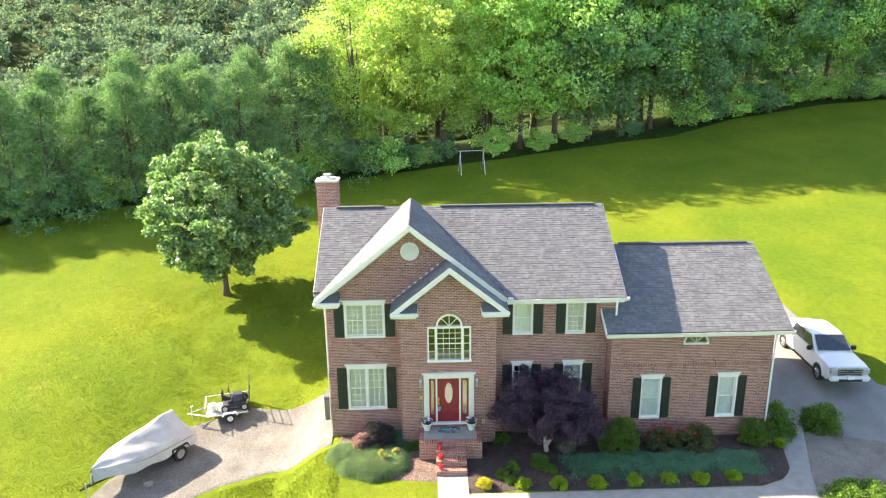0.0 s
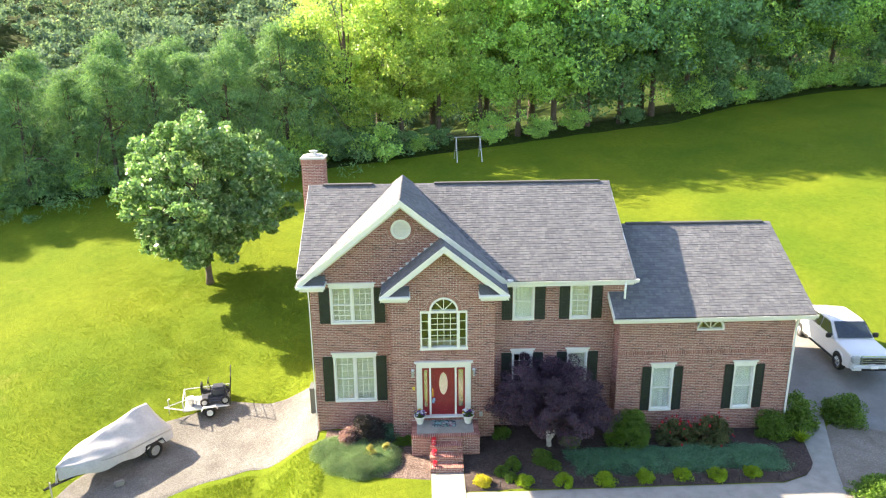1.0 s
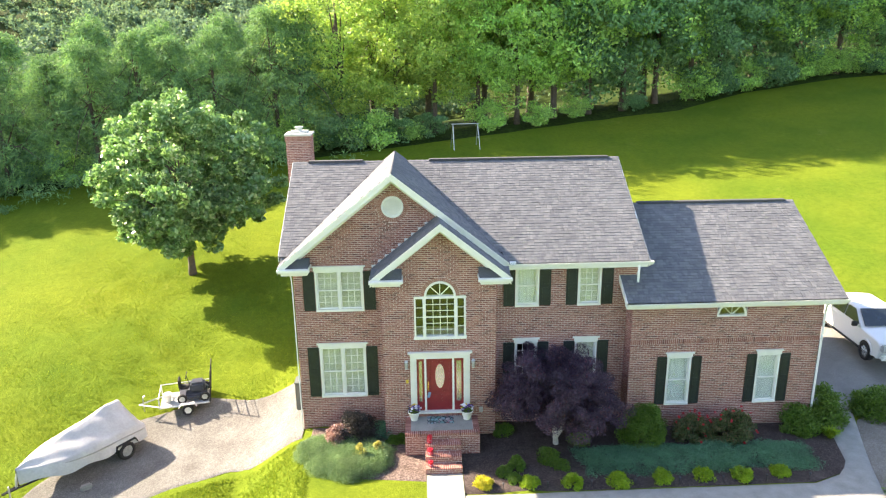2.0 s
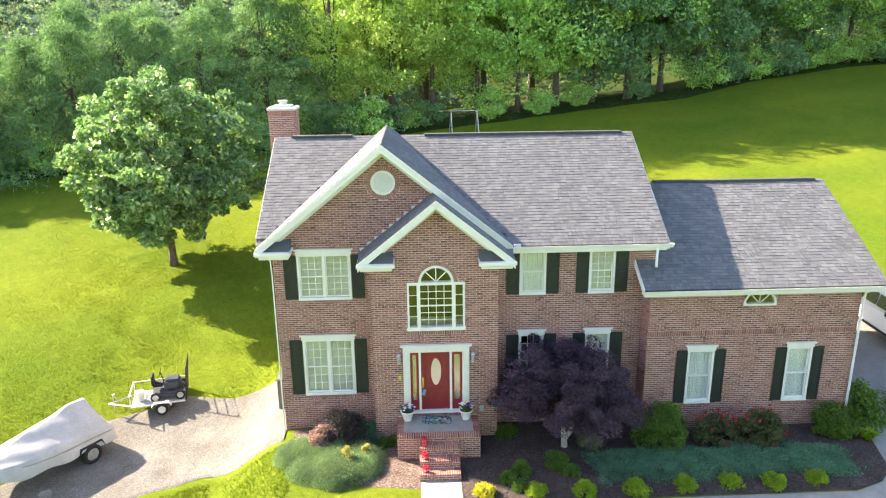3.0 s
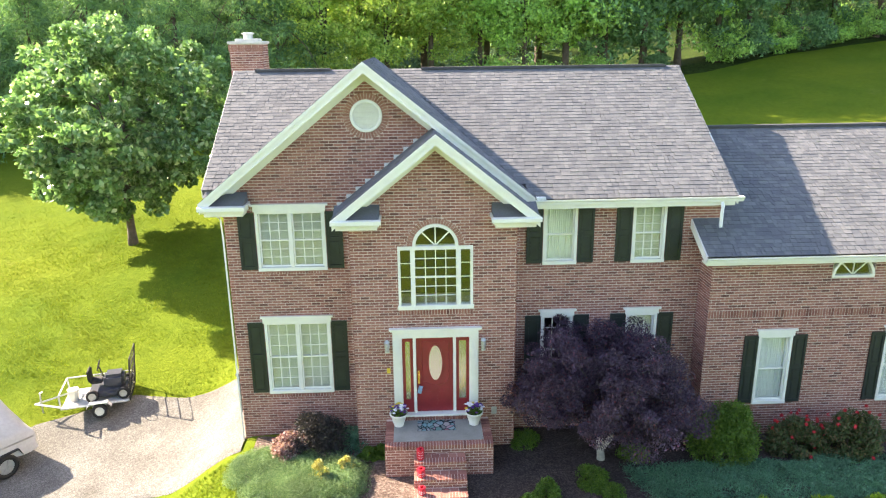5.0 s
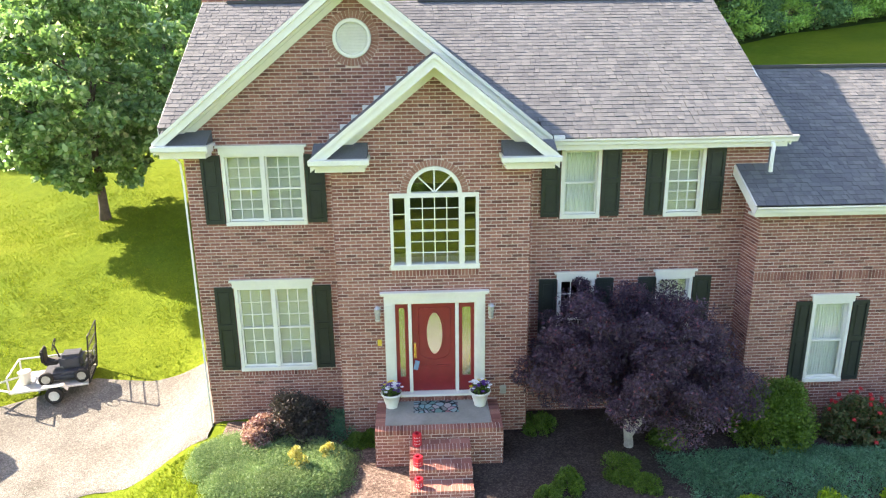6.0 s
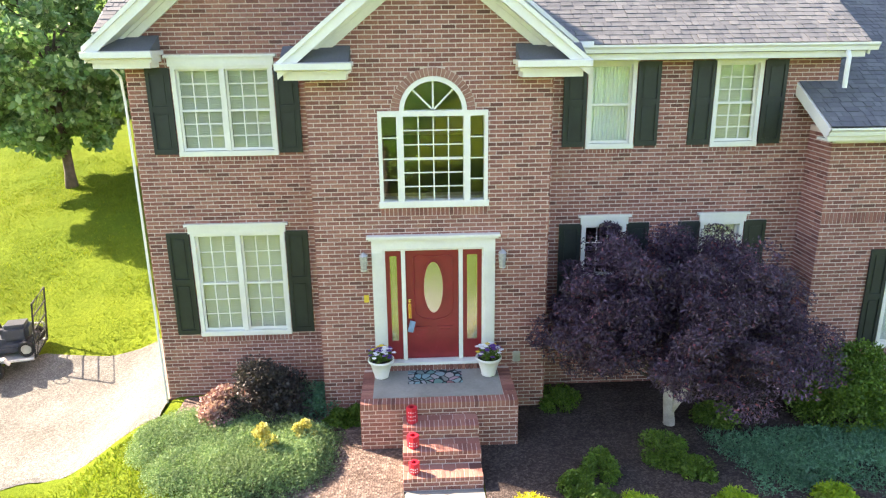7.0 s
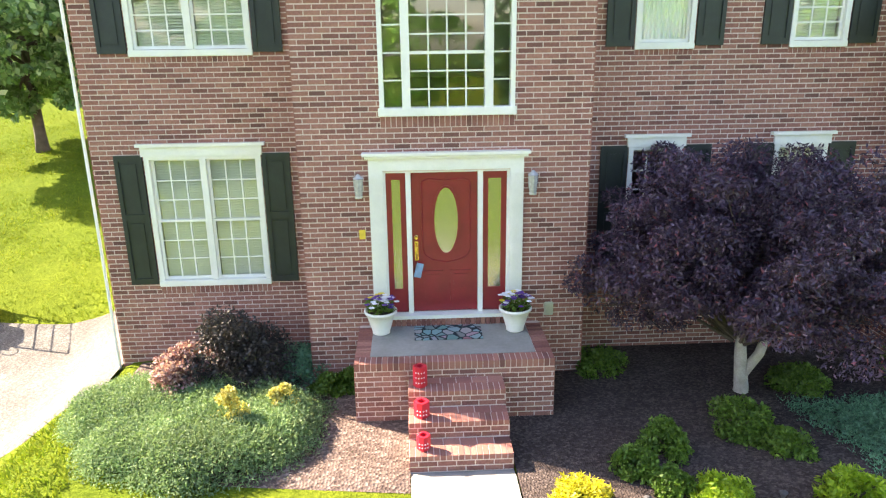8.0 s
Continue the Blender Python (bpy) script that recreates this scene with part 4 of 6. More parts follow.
def stoop_bricks():
    out = []
    def row_x(x0, x1, y0, y1, z0, z1, w=CH):
        n = round((x1 - x0) / w)
        d = (x1 - x0) / n
        for i in range(n):
            out.append((x0 + i * d + 0.005, x0 + (i + 1) * d - 0.005, y0, y1, z0, z1 + rng.uniform(-0.002, 0.002)))
    def row_y(y0, y1, x0, x1, z0, z1, w=CH):
        n = round((y1 - y0) / w)
        d = (y1 - y0) / n
        for i in range(n):
            out.append((x0, x1, y0 + i * d + 0.004, y0 + (i + 1) * d - 0.004, z0, z1 + rng.uniform(-0.002, 0.002)))
    row_x(SX0, SX1, SY - 0.003, SY + 0.2, SZ - 0.098, SZ + 0.005)
    row_y(SY + 0.205, -0.1, SX0, SX0 + 0.2, SZ - 0.1, SZ + 0.004)
    row_y(SY + 0.205, -0.1, SX1 - 0.21, SX1, SZ - 0.1, SZ + 0.004)
    row_x(-0.86, 0.92, -0.105, -0.015, SZ, SZ + 0.115)
    for a, b, y, z in STEPS:
        row_x(a, b, y, y + 0.2, z - 0.06, z + 0.002)
        row_x(a, b, y + 0.205, y + 0.36, z - 0.06, z + 0.002, BL)
        out.extend(running_bond(a, b, z - 0.06 - 3 * CH, z - 0.06, y, [], 0.0, 0.02))
        for x0, x1 in ((a - 0.003, a + 0.02), (b - 0.02, b + 0.003)):
            for r in range(2):
                row_y(y + 0.005, y + 0.37, x0, x1, z - 0.065 - CH * (r + 1), z - 0.075 - CH * r, 0.18)
    out.extend(running_bond(SX0, SX1, SZ - 0.1 - 18 * CH, SZ - 0.1, SY, [(-0.55, 0.66, -3, SZ - 0.213)], 0.0, 0.02))
    z, r = SZ - 0.1 - 18 * CH, 0
    for r in range(18):
        row_y(SY + 0.025, 0.0, SX1 - 0.02, SX1, z + 0.001 + r * CH, z - 0.011 + (r + 1) * CH, 0.2)
        row_y(SY + 0.025, 0.0, SX0, SX0 + 0.02, z + 0.001 + r * CH, z - 0.011 + (r + 1) * CH, 0.2)
    return out


# ---- chimney ----
M_CAP = plain("cap_mortar", (0.62, 0.61, 0.58), 0.85, 0.14, 3, bump=0.3)
chimney = boxes("chimney", M_MORTAR, house, (-6.16, -5.14, 7.4, 8.3, ZB, 9.0), label="brick chimney with a concrete cap")
bm = bmesh.new()
cx0, cx1, cy0, cy1 = -6.22, -5.08, 7.34, 8.36
prism(bm, [(cx0, cy0, 9.0), (cx1, cy0, 9.0), (cx1, cy1, 9.0), (cx0, cy1, 9.0)], (0, 0, 0.09))
box(bm, cx0 + 0.2, cx1 - 0.2, cy0 + 0.2, cy1 - 0.2, 9.08, 9.17)
part("cap", bm, M_CAP, chimney, "pale concrete chimney cap", bevel=0.02)
bm = bmesh.new()
lathe(bm, [(0.15, 9.16), (0.15, 9.3), (0.2, 9.31), (0.2, 9.34), (0.13, 9.36)], 16, (-5.65, 7.85, 0))
part("flue", bm, M_GALV, chimney, "round metal flue")
lay_bricks(chimney, running_bond(-6.17, -5.13, 4.5, 9.0, 7.4, []))
lay_bricks(chimney, running_bond(7.4, 8.3, 7.0, 9.0, 0.0, []), Matrix.Translation((-5.14, 0, 0)) @ Matrix.Rotation(radians(90), 4, "Z"))
lay_bricks(chimney, soldiers(-6.2, -5.1, 8.78, 8.98, 7.39), mat=M_BRICKPALE)


# ---- vegetation ----
def leaf_cloud(rs, centres, radii, count, size, flat=0.0, shape=0.55, droop=0.0):
    """Loose leaves in clumps: an array of n x 4 x 3 corners."""
    k = rs.integers(0, len(centres), count)
    d = rs.normal(size=(count, 3))
    d /= np.linalg.norm(d, axis=1)[:, None]
    r = radii[k][:, None] * rs.uniform(0.25, 1.0, (count, 1)) ** 0.5
    c = centres[k] + d * r * np.array([1, 1, 1 - flat])
    u = rs.normal(size=(count, 3)) * 0.8 + d * 0.7
    u[:, 2] -= droop
    u /= np.linalg.norm(u, axis=1)[:, None]
    w = np.cross(u, rs.normal(size=(count, 3)))
    w /= np.linalg.norm(w, axis=1)[:, None]
    s = size * rs.uniform(0.6, 1.3, (count, 1))
    return np.stack([c - u * s * 0.5, c + w * s * shape * 0.5, c + u * s * 0.5, c - w * s * shape * 0.5], 1)


def crown_shape(rs, rx, rz, zc, n, lump, cone=False):
    """Clump centres that fill an uneven crown."""
    out, rad = [], []
    while len(out) < n:
        p = rs.normal(size=3)
        p /= np.linalg.norm(p)
        p *= rs.uniform(0.35, 1.0) ** 0.5
        wob = 1 + 0.22 * math.sin(3 * math.atan2(p[1], p[0]) + 1.3 * rs.uniform()) + rs.uniform(-0.12, 0.12)
        if cone:
            h = rs.uniform() ** 0.8
            a = rs.uniform(0, 2 * math.pi)
            rr = rx * (1 - h ** 1.6 * 0.9) * rs.uniform(0.4, 1.08)
            out.append((rr * math.cos(a), rr * math.sin(a), zc - rz + 2 * rz * h))
        else:
            out.append((p[0] * rx * wob, p[1] * rx * wob, zc + p[2] * rz * (1 if p[2] > 0 else 0.85)))
        rad.append(lump * rs.uniform(0.6, 1.25))
    return np.array(out), np.array(rad)


def branch_mesh(rs, height, radius, centres, limbs):
    """A tapered trunk with limbs that reach into the crown."""
    bm = bmesh.new()
    lean = rs.uniform(-0.3, 0.3, 2)
    path = [(lean[0] * t * t, lean[1] * t * t, height * t - 0.3 * (t == 0)) for t in (0, 0.08, 0.3, 0.6, 1.0)]
    tube(bm, path, [radius * 1.5, radius * 1.05, radius * 0.85, radius * 0.6, radius * 0.2], 9)
    for k in range(limbs):
        t = rs.uniform(0.3, 0.9)
        a = Vector((lean[0] * t * t, lean[1] * t * t, height * t))
        b = Vector(centres[rs.integers(0, len(centres))])
        m = (a + b) / 2 + Vector((0, 0, 0.12 * (b - a).length))
        r = radius * (1 - 0.7 * t) * 0.55
        tube(bm, [a, m, b], [r, r * 0.6, r * 0.15], 6)
    return bm


M_BARK = plain("bark", (0.11, 0.085, 0.065), 0.95, 0.35, 5, bump=0.8)
M_BARKPALE = plain("bark_pale", (0.42, 0.38, 0.33), 0.9, 0.25, 6, bump=0.6)
M_MID = foliage("leaves_mid", [(0.0, (0.192, 0.352, 0.125)), (0.5, (0.317, 0.555, 0.154)), (1.0, (0.508, 0.740, 0.215))])
M_LIME = foliage("leaves_lime", [(0.0, (0.174, 0.305, 0.077)), (0.5, (0.283, 0.432, 0.103)), (1.0, (0.427, 0.526, 0.138))], 0.36)
M_DARK = foliage("leaves_dark", [(0.0, (0.071, 0.167, 0.085)), (0.5, (0.128, 0.270, 0.119)), (1.0, (0.211, 0.401, 0.161))], 0.25)
M_PINE = foliage("needles", [(0.0, (0.076, 0.165, 0.079)), (0.5, (0.127, 0.253, 0.106)), (1.0, (0.218, 0.370, 0.124))], 0.25, 0.8)
# distance haze is mixed into this leaf colour as a blue-green cast
M_FAR_HAZE = foliage("leaves_far_haze", [(0.0, (0.077, 0.140, 0.110)), (0.5, (0.134, 0.216, 0.141)), (1.0, (0.221, 0.312, 0.171))], 0.3, 0.95)
# glossy leaves; the last, whitish stop paints glints on a few of them
M_MAG = foliage("leaves_glossy_glints", [(0.0, (0.078, 0.163, 0.058)), (0.6, (0.143, 0.267, 0.101)), (0.9, (0.234, 0.364, 0.163)), (1.0, (0.442, 0.546, 0.351))], 0.36, 0.3, spec=0.5)
M_PURPLE = foliage("leaves_purple", [(0.0, (0.030, 0.018, 0.040)), (0.6, (0.062, 0.038, 0.072)), (0.93, (0.114, 0.078, 0.124)), (1.0, (0.229, 0.057, 0.070))], 0.2, 0.35)


def tree(name, label, seed, height, rx, rz, zc, lump, clumps, leaves, size, mat, bark, radius, limbs=12, cone=False, shape=0.55, droop=0.0):
    rs = np.random.default_rng(seed)
    t = thing(name, label, "tree")
    centres, rad = crown_shape(rs, rx, rz, zc, clumps, lump, cone)
    part("trunk", branch_mesh(rs, height, radius, centres, limbs), bark, t, smooth=True)
    part("crown", quads("crown", leaf_cloud(rs, centres, rad, leaves, size, 0.35, shape, droop), mat), mat, t)
    return t


def place(ob, x, y, rz=0.0, s=1.0):
    ob.scale = (1, 1, 1)
    c = copy_thing(ob, pose(x, y, ground_z(x, y) - 0.05, 0, 0, rz) @ Matrix.Scale(s, 4))
    return c


def retire(ob):
    for o in (*ob.children_recursive, ob):
        bpy.data.objects.remove(o)


tr = random.Random(21)
kinds = {
    "mid": [tree("tree", "tall leafy deciduous tree at the wood's edge", 30 + i, 14, 4.3, 7.4, 8.2, 1.25, 110, 17000, 0.27, M_MID, M_BARK, 0.2) for i in range(2)],
    "lime": [tree("tree", "tall bright yellow-green deciduous tree at the wood's edge", 40 + i, 15, 4.6, 8.0, 9.0, 1.3, 110, 17000, 0.27, M_LIME, M_BARK, 0.22) for i in range(2)],
    "dark": [tree("tree", "dense dark green tree at the wood's edge", 50 + i, 12, 4.0, 6.2, 6.6, 1.15, 110, 15000, 0.29, M_DARK, M_BARK, 0.2) for i in range(2)],
    "pine": [tree("pine_tree", "dark green pine tree with drooping needles", 60 + i, 11, 5.4, 5.9, 5.3, 0.95, 170, 15000, 0.40, M_PINE, M_BARK, 0.18, 16, True, 0.16, 0.4) for i in range(2)],
    "shrub": [tree("shrub", "leafy undergrowth shrub below the trees", 70 + i, 2.6, 1.9, 1.5, 1.5, 0.7, 40, 3000, 0.25, M_DARK if i else M_MID, M_BARK, 0.05, 6) for i in range(2)],
}


def along(kind, x, back, s, group="wood edge trees"):
    ob = tr.choice(kinds[kind])
    c = place(ob, x, treeline(x) + back, tr.uniform(0, 360), s * tr.uniform(0.92, 1.08) * (1.0 + 0.28 * smooth(2, 14, x) * (kind != "shrub")))
    tagged(c, group=group)


for x in (-47, -43, -39.5, -36, -32.6, -29.5, -26.3, -23, -20, -17):
    along("pine", x, 1.5 + tr.uniform(-0.7, 1.2), 0.93)
for x in (-45, -40, -34.5, -28, -22.5, -17, -13.5):
    along("pine", x, 6.5 + tr.uniform(-1, 1.5), 1.1)
for x in (-12.5, -10.5):
    along("pine", x, 3.0, 1.12)
for x, k, s in ((-7.2, "lime", 1.05), (-2.5, "lime", 1.0), (1.0, "lime", 0.95), (5.0, "mid", 1.0), (8.6, "mid", 1.0), (12.2, "mid", 1.05), (15.6, "dark", 1.1), (19.0, "dark", 1.15), (22.6, "mid", 1.0), (26.3, "dark", 1.0), (30.5, "dark", 1.0), (35, "mid", 1.0), (39.5, "dark", 1.05), (44.5, "mid", 1.05), (49.5, "dark", 1.0), (55, "mid", 1.0)):
    along(k, x, 3.0 + tr.uniform(-0.8, 1.2), s)
for x, k, s in ((-5, "lime", 1.25), (0.5, "lime", 1.3), (6, "lime", 1.2), (11, "lime", 1.15), (17, "mid", 1.3), (23.5, "lime", 1.2), (31, "mid", 1.25), (38, "lime", 1.2), (45, "mid", 1.3), (53, "lime", 1.3), (60, "mid", 1.3), (-11, "lime", 0.95)):
    along(k, x, 9.5 + tr.uniform(-1.5, 2), s)
x = -47.0
while x < 56:
    along("shrub", x, tr.uniform(1.0, 2.8), tr.uniform(0.6, 1.15), "wood edge shrubs")
    x += tr.uniform(3.5, 7.0) if 0 < x < 22 else tr.uniform(1.3, 2.6)
# trees across the road, behind the camera
for i in range(9):
    ob = tr.choice(kinds[tr.choice(("mid", "dark", "dark"))])
    a = -36 + i * 8.5
    tagged(place(ob, a + tr.uniform(-2, 2), -34.5 + tr.uniform(-2, 1.5), tr.uniform(0, 360), 1.1), group="trees across the road")
for group in kinds.values():
    for ob in group:
        retire(ob)

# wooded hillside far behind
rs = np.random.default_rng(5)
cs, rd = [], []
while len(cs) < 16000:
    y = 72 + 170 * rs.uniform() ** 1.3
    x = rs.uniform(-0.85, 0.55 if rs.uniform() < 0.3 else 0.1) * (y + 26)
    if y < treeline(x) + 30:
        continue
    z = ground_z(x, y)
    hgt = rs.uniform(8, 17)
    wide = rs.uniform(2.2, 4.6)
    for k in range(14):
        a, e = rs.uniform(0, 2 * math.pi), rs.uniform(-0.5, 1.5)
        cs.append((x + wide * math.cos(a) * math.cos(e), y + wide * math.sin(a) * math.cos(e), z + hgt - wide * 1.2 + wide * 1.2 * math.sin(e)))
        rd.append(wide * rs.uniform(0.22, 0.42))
part("far_woods", quads("far_woods", leaf_cloud(rs, np.array(cs), np.array(rd), 430000, 0.62, 0.3, 0.7), M_FAR_HAZE), M_FAR_HAZE)
tagged(bpy.data.objects["far_woods"], "green wooded hillside in the distance, its leaves tinted for haze", "woods", kind="stuff")

# lone tree on the lawn
lt = tree("tree", "round-crowned lawn tree with glossy green leaves", 81, 7.0, 4.5, 4.9, 5.4, 0.62, 330, 56000, 0.27, M_MAG, M_BARK, 0.19, 26, shape=0.6)
lt.matrix_basis = pose(-13.8, 16.5, ground_z(-13.8, 16.5) - 0.02)
# purple-leaved maple
def weeping_maple(seed, spread, top, branches, leaves):
    """A low maple: a forked pale trunk, arching limbs and flat layered sprays of fine leaves along them."""
    rs = np.random.default_rng(seed)
    t = thing("purple_maple", "dark purple-leaved ornamental maple before the house", "tree")
    bm = bmesh.new()
    tube(bm, [(0, 0, -0.2), (0.02, 0, 0.1), (-0.03, 0.02, 0.55), (-0.06, 0.1, 1.2)], [0.13, 0.1, 0.085, 0.05], 9)
    tube(bm, [(0.0, 0, 0.28), (0.2, -0.03, 0.62), (0.42, 0.05, 1.25)], [0.075, 0.07, 0.04], 8)
    centres, radii = [], []
    for k in range(branches):
        a = 2.4 * k + rs.uniform(-0.3, 0.3)
        h = (k + 0.5) / branches
        r = spread * math.sqrt(1 - (0.93 * h) ** 2) * rs.uniform(0.86, 1.1)
        tip = Vector((r * math.cos(a), r * math.sin(a), 1.35 + (top - 1.5) * h + rs.uniform(-0.12, 0.12)))
        foot = Vector((-0.05 + 0.1 * math.cos(a), 0.05 + 0.1 * math.sin(a), 0.75 + 0.5 * h))
        knee = foot.lerp(tip, 0.5) + Vector((0, 0, 0.35))
        limb = bmesh.new()
        tube(limb, [foot, knee, tip], [0.028, 0.016, 0.004], 5)
        part("limb", limb, M_BARK, t)
        for j in range(6):
            f = 0.42 + 0.125 * j
            p = foot.lerp(knee, f * 2) if f < 0.5 else knee.lerp(tip, f * 2 - 1)
            centres.append(tuple(p + Vector(rs.normal(size=3)) * 0.1))
            radii.append(rs.uniform(0.2, 0.42))
    part("trunk", bm, M_BARKPALE, t, "pale forked trunk", smooth=True)
    part("crown", quads("crown", leaf_cloud(rs, np.array(centres), np.array(radii), leaves, 0.068, 0.35, 0.36, 0.35), M_PURPLE), M_PURPLE, t)
    return t


pm = weeping_maple(91, 2.05, 3.45, 64, 140000)
pm.matrix_basis = pose(4.05, -0.8, ground_z(4.05, -0.8))

# ---- things ----
def mound(name, label, at, rx, h, leaves, size, mat, seed, category="shrub", shape=0.55, clumps=30, ry=None, stems=5, flat=0.2, group=""):
    """A rounded shrub: short stems and a body of small leaves, lumpy in outline."""
    rs = np.random.default_rng(seed)
    t = thing(name, label, category, (at[0], at[1], ground_z(at[0], at[1])), group=group)
    ry = ry or rx
    d = rs.normal(size=(clumps, 3))
    d /= np.linalg.norm(d, axis=1)[:, None]
    d[:, 2] = np.abs(d[:, 2])
    lump = 0.36 * min(rx, ry, h)
    r = rs.uniform(0.35, 1.0, (clumps, 1)) ** 0.4
    c = d * r * np.array([rx - lump * 0.7, ry - lump * 0.7, h - lump])
    c[:, 2] = np.maximum(c[:, 2], lump * 0.55)
    bm = bmesh.new()
    for k in range(stems):
        q = c[k]
        tube(bm, [(q[0] * 0.1, q[1] * 0.1, -0.05), (q[0] * 0.4, q[1] * 0.4, q[2] * 0.5), tuple(q)], [0.025, 0.018, 0.006], 5)
    part("stems", bm, M_BARK, t)
    part("leaves", quads("leaves", leaf_cloud(rs, c, np.full(clumps, lump) * rs.uniform(0.75, 1.2, clumps), leaves, size, flat, shape), mat), mat, t)
    return t


def tuft(name, label, at, r, h, blades, mat, seed, category="plant", width=0.03, group=""):
    """A plant of arching blades from one root."""
    rs = np.random.default_rng(seed)
    t = thing(name, label, category, (at[0], at[1], ground_z(at[0], at[1])), group=group)
    a = rs.uniform(0, 2 * math.pi, blades)
    reach = r * rs.uniform(0.15, 1.0, blades)
    top = h * rs.uniform(0.55, 1.05, blades)
    out = []
    for k in range(blades):
        d = np.array([math.cos(a[k]), math.sin(a[k]), 0])
        s = np.array([-d[1], d[0], 0]) * width * rs.uniform(0.6, 1.2)
        p0 = d * reach[k] * 0.12
        p1 = d * reach[k] * 0.55 + np.array([0, 0, top[k] * 0.72])
        p2 = d * reach[k] + np.array([0, 0, top[k] * rs.uniform(0.75, 1.0)])
        out.append((p0 - s * 0.5, p0 + s * 0.5, p1 + s, p1 - s))
        out.append((p1 - s, p1 + s, p2 + s * 0.15, p2 - s * 0.15))
    part("foliage", quads("foliage", np.array(out), mat), mat, t)
    return t


M_BOX = foliage("leaves_boxwood", [(0.0, (0.050, 0.110, 0.014)), (0.5, (0.084, 0.166, 0.022)), (1.0, (0.139, 0.231, 0.033))], 0.25, patch=2.0)
M_LEAFY = foliage("leaves_spreading", [(0.0, (0.060, 0.140, 0.018)), (0.5, (0.110, 0.215, 0.028)), (1.0, (0.180, 0.290, 0.045))], 0.3, patch=2.0)
M_FERN = foliage("leaves_lime_shrub", [(0.0, (0.130, 0.235, 0.016)), (0.5, (0.216, 0.347, 0.019)), (1.0, (0.324, 0.426, 0.029))], 0.35, patch=2.0)
M_YELLOW = foliage("leaves_yellow", [(0.0, (0.337, 0.337, 0.020)), (0.5, (0.460, 0.428, 0.030)), (1.0, (0.562, 0.510, 0.061))], 0.35, patch=2.0)
M_GOLD = foliage("leaves_gold", [(0.0, (0.340, 0.310, 0.072)), (0.5, (0.450, 0.414, 0.108)), (1.0, (0.520, 0.506, 0.216))], 0.3, patch=2.0)
M_TEAL = foliage("needles_blue_green", [(0.0, (0.050, 0.143, 0.084)), (0.5, (0.090, 0.227, 0.134)), (1.0, (0.155, 0.318, 0.189))], 0.2, patch=1.2)
M_JUNI = foliage("needles_juniper", [(0.0, (0.085, 0.155, 0.068)), (0.5, (0.150, 0.240, 0.108)), (1.0, (0.240, 0.335, 0.165))], 0.25, 0.75, patch=1.2)
M_BARB = foliage("leaves_dark_red", [(0.0, (0.022, 0.022, 0.022)), (0.6, (0.045, 0.040, 0.038)), (1.0, (0.085, 0.070, 0.062))], 0.15, patch=1.5)
M_PINKLEAF = foliage("leaves_pinkish", [(0.0, (0.167, 0.070, 0.069)), (0.5, (0.359, 0.196, 0.194)), (1.0, (0.538, 0.419, 0.389))], 0.25, patch=2.0)
M_ROSE = foliage("leaves_rose", [(0.0, (0.047, 0.074, 0.029)), (0.6, (0.081, 0.121, 0.042)), (1.0, (0.202, 0.134, 0.074))], 0.25, patch=2.0)
M_REDFLOWER = plain("petals_red", (0.52, 0.02, 0.03), 0.6, 0.2, 20)
M_PETALW = plain("petals_white", (0.8, 0.8, 0.82), 0.6, 0.05, 20)
M_PETALP = plain("petals_purple", (0.12, 0.035, 0.25), 0.6, 0.2, 20)
M_PETALY = plain("petals_yellow", (0.75, 0.55, 0.03), 0.6, 0.1, 20)

# garden before the house
ferns = [(2.78, -3.15), (4.15, -3.22), (5.65, -3.15), (7.12, -3.12), (8.48, -3.05), (9.75, -3.12), (11.05, -2.98)]
for i, p in enumerate(ferns):
    mound("lime_shrub", "small bright lime-green tufted shrub by the path", p, 0.36 + 0.04 * (i % 3), 0.46 + 0.05 * (i % 2), 2600, 0.09, M_FERN, 200 + i, shape=0.28, clumps=26, group="lime shrubs along the path")
mound("yellow_shrub", "small bright yellow tufted shrub by the path", (1.3, -3.12), 0.36, 0.5, 2600, 0.09, M_YELLOW, 210, shape=0.28, clumps=26)
for i, (p, r, h) in enumerate([((2.02, -2.55), 0.33, 0.42), ((2.5, -2.15), 0.36, 0.5), ((2.35, -2.9), 0.3, 0.36), ((3.62, -1.75), 0.5, 0.55), ((3.95, -2.2), 0.4, 0.4), ((4.95, -0.75), 0.48, 0.5), ((2.3, 0.05), 0.5, 0.42), ((-2.6, -0.05), 0.3, 0.5), ((-1.72, -0.45), 0.28, 0.42), ((-1.38, -0.35), 0.26, 0.4)]):
    mound("green_shrub", "small rounded green garden shrub", p, r, h, 3600, 0.055, M_BOX, 220 + i, clumps=24, group="small green shrubs")
mound("holly_bush", "large rounded bright green clipped bush by the wall", (7.15, -0.75), 0.9, 1.75, 24000, 0.062, M_BOX, 240, clumps=60)
mound("holly_bush", "rounded green bush at the garage corner", (13.0, -0.4), 0.75, 1.3, 9000, 0.085, M_BOX, 241, clumps=45)
mound("holly_bush", "tall rounded green bush at the garage corner", (14.2, 0.1), 0.9, 1.75, 11000, 0.085, M_BOX, 242, clumps=50)
mound("holly_bush", "rounded green bush across the path", (16.55, 0.65), 0.95, 1.45, 11000, 0.085, M_BOX, 243, clumps=50)
mound("spreading_shrub", "low spreading bright green leafy shrub by the path", (15.6, -4.1), 1.9, 0.8, 15000, 0.12, M_LEAFY, 244, shape=0.3, clumps=90, ry=0.95)
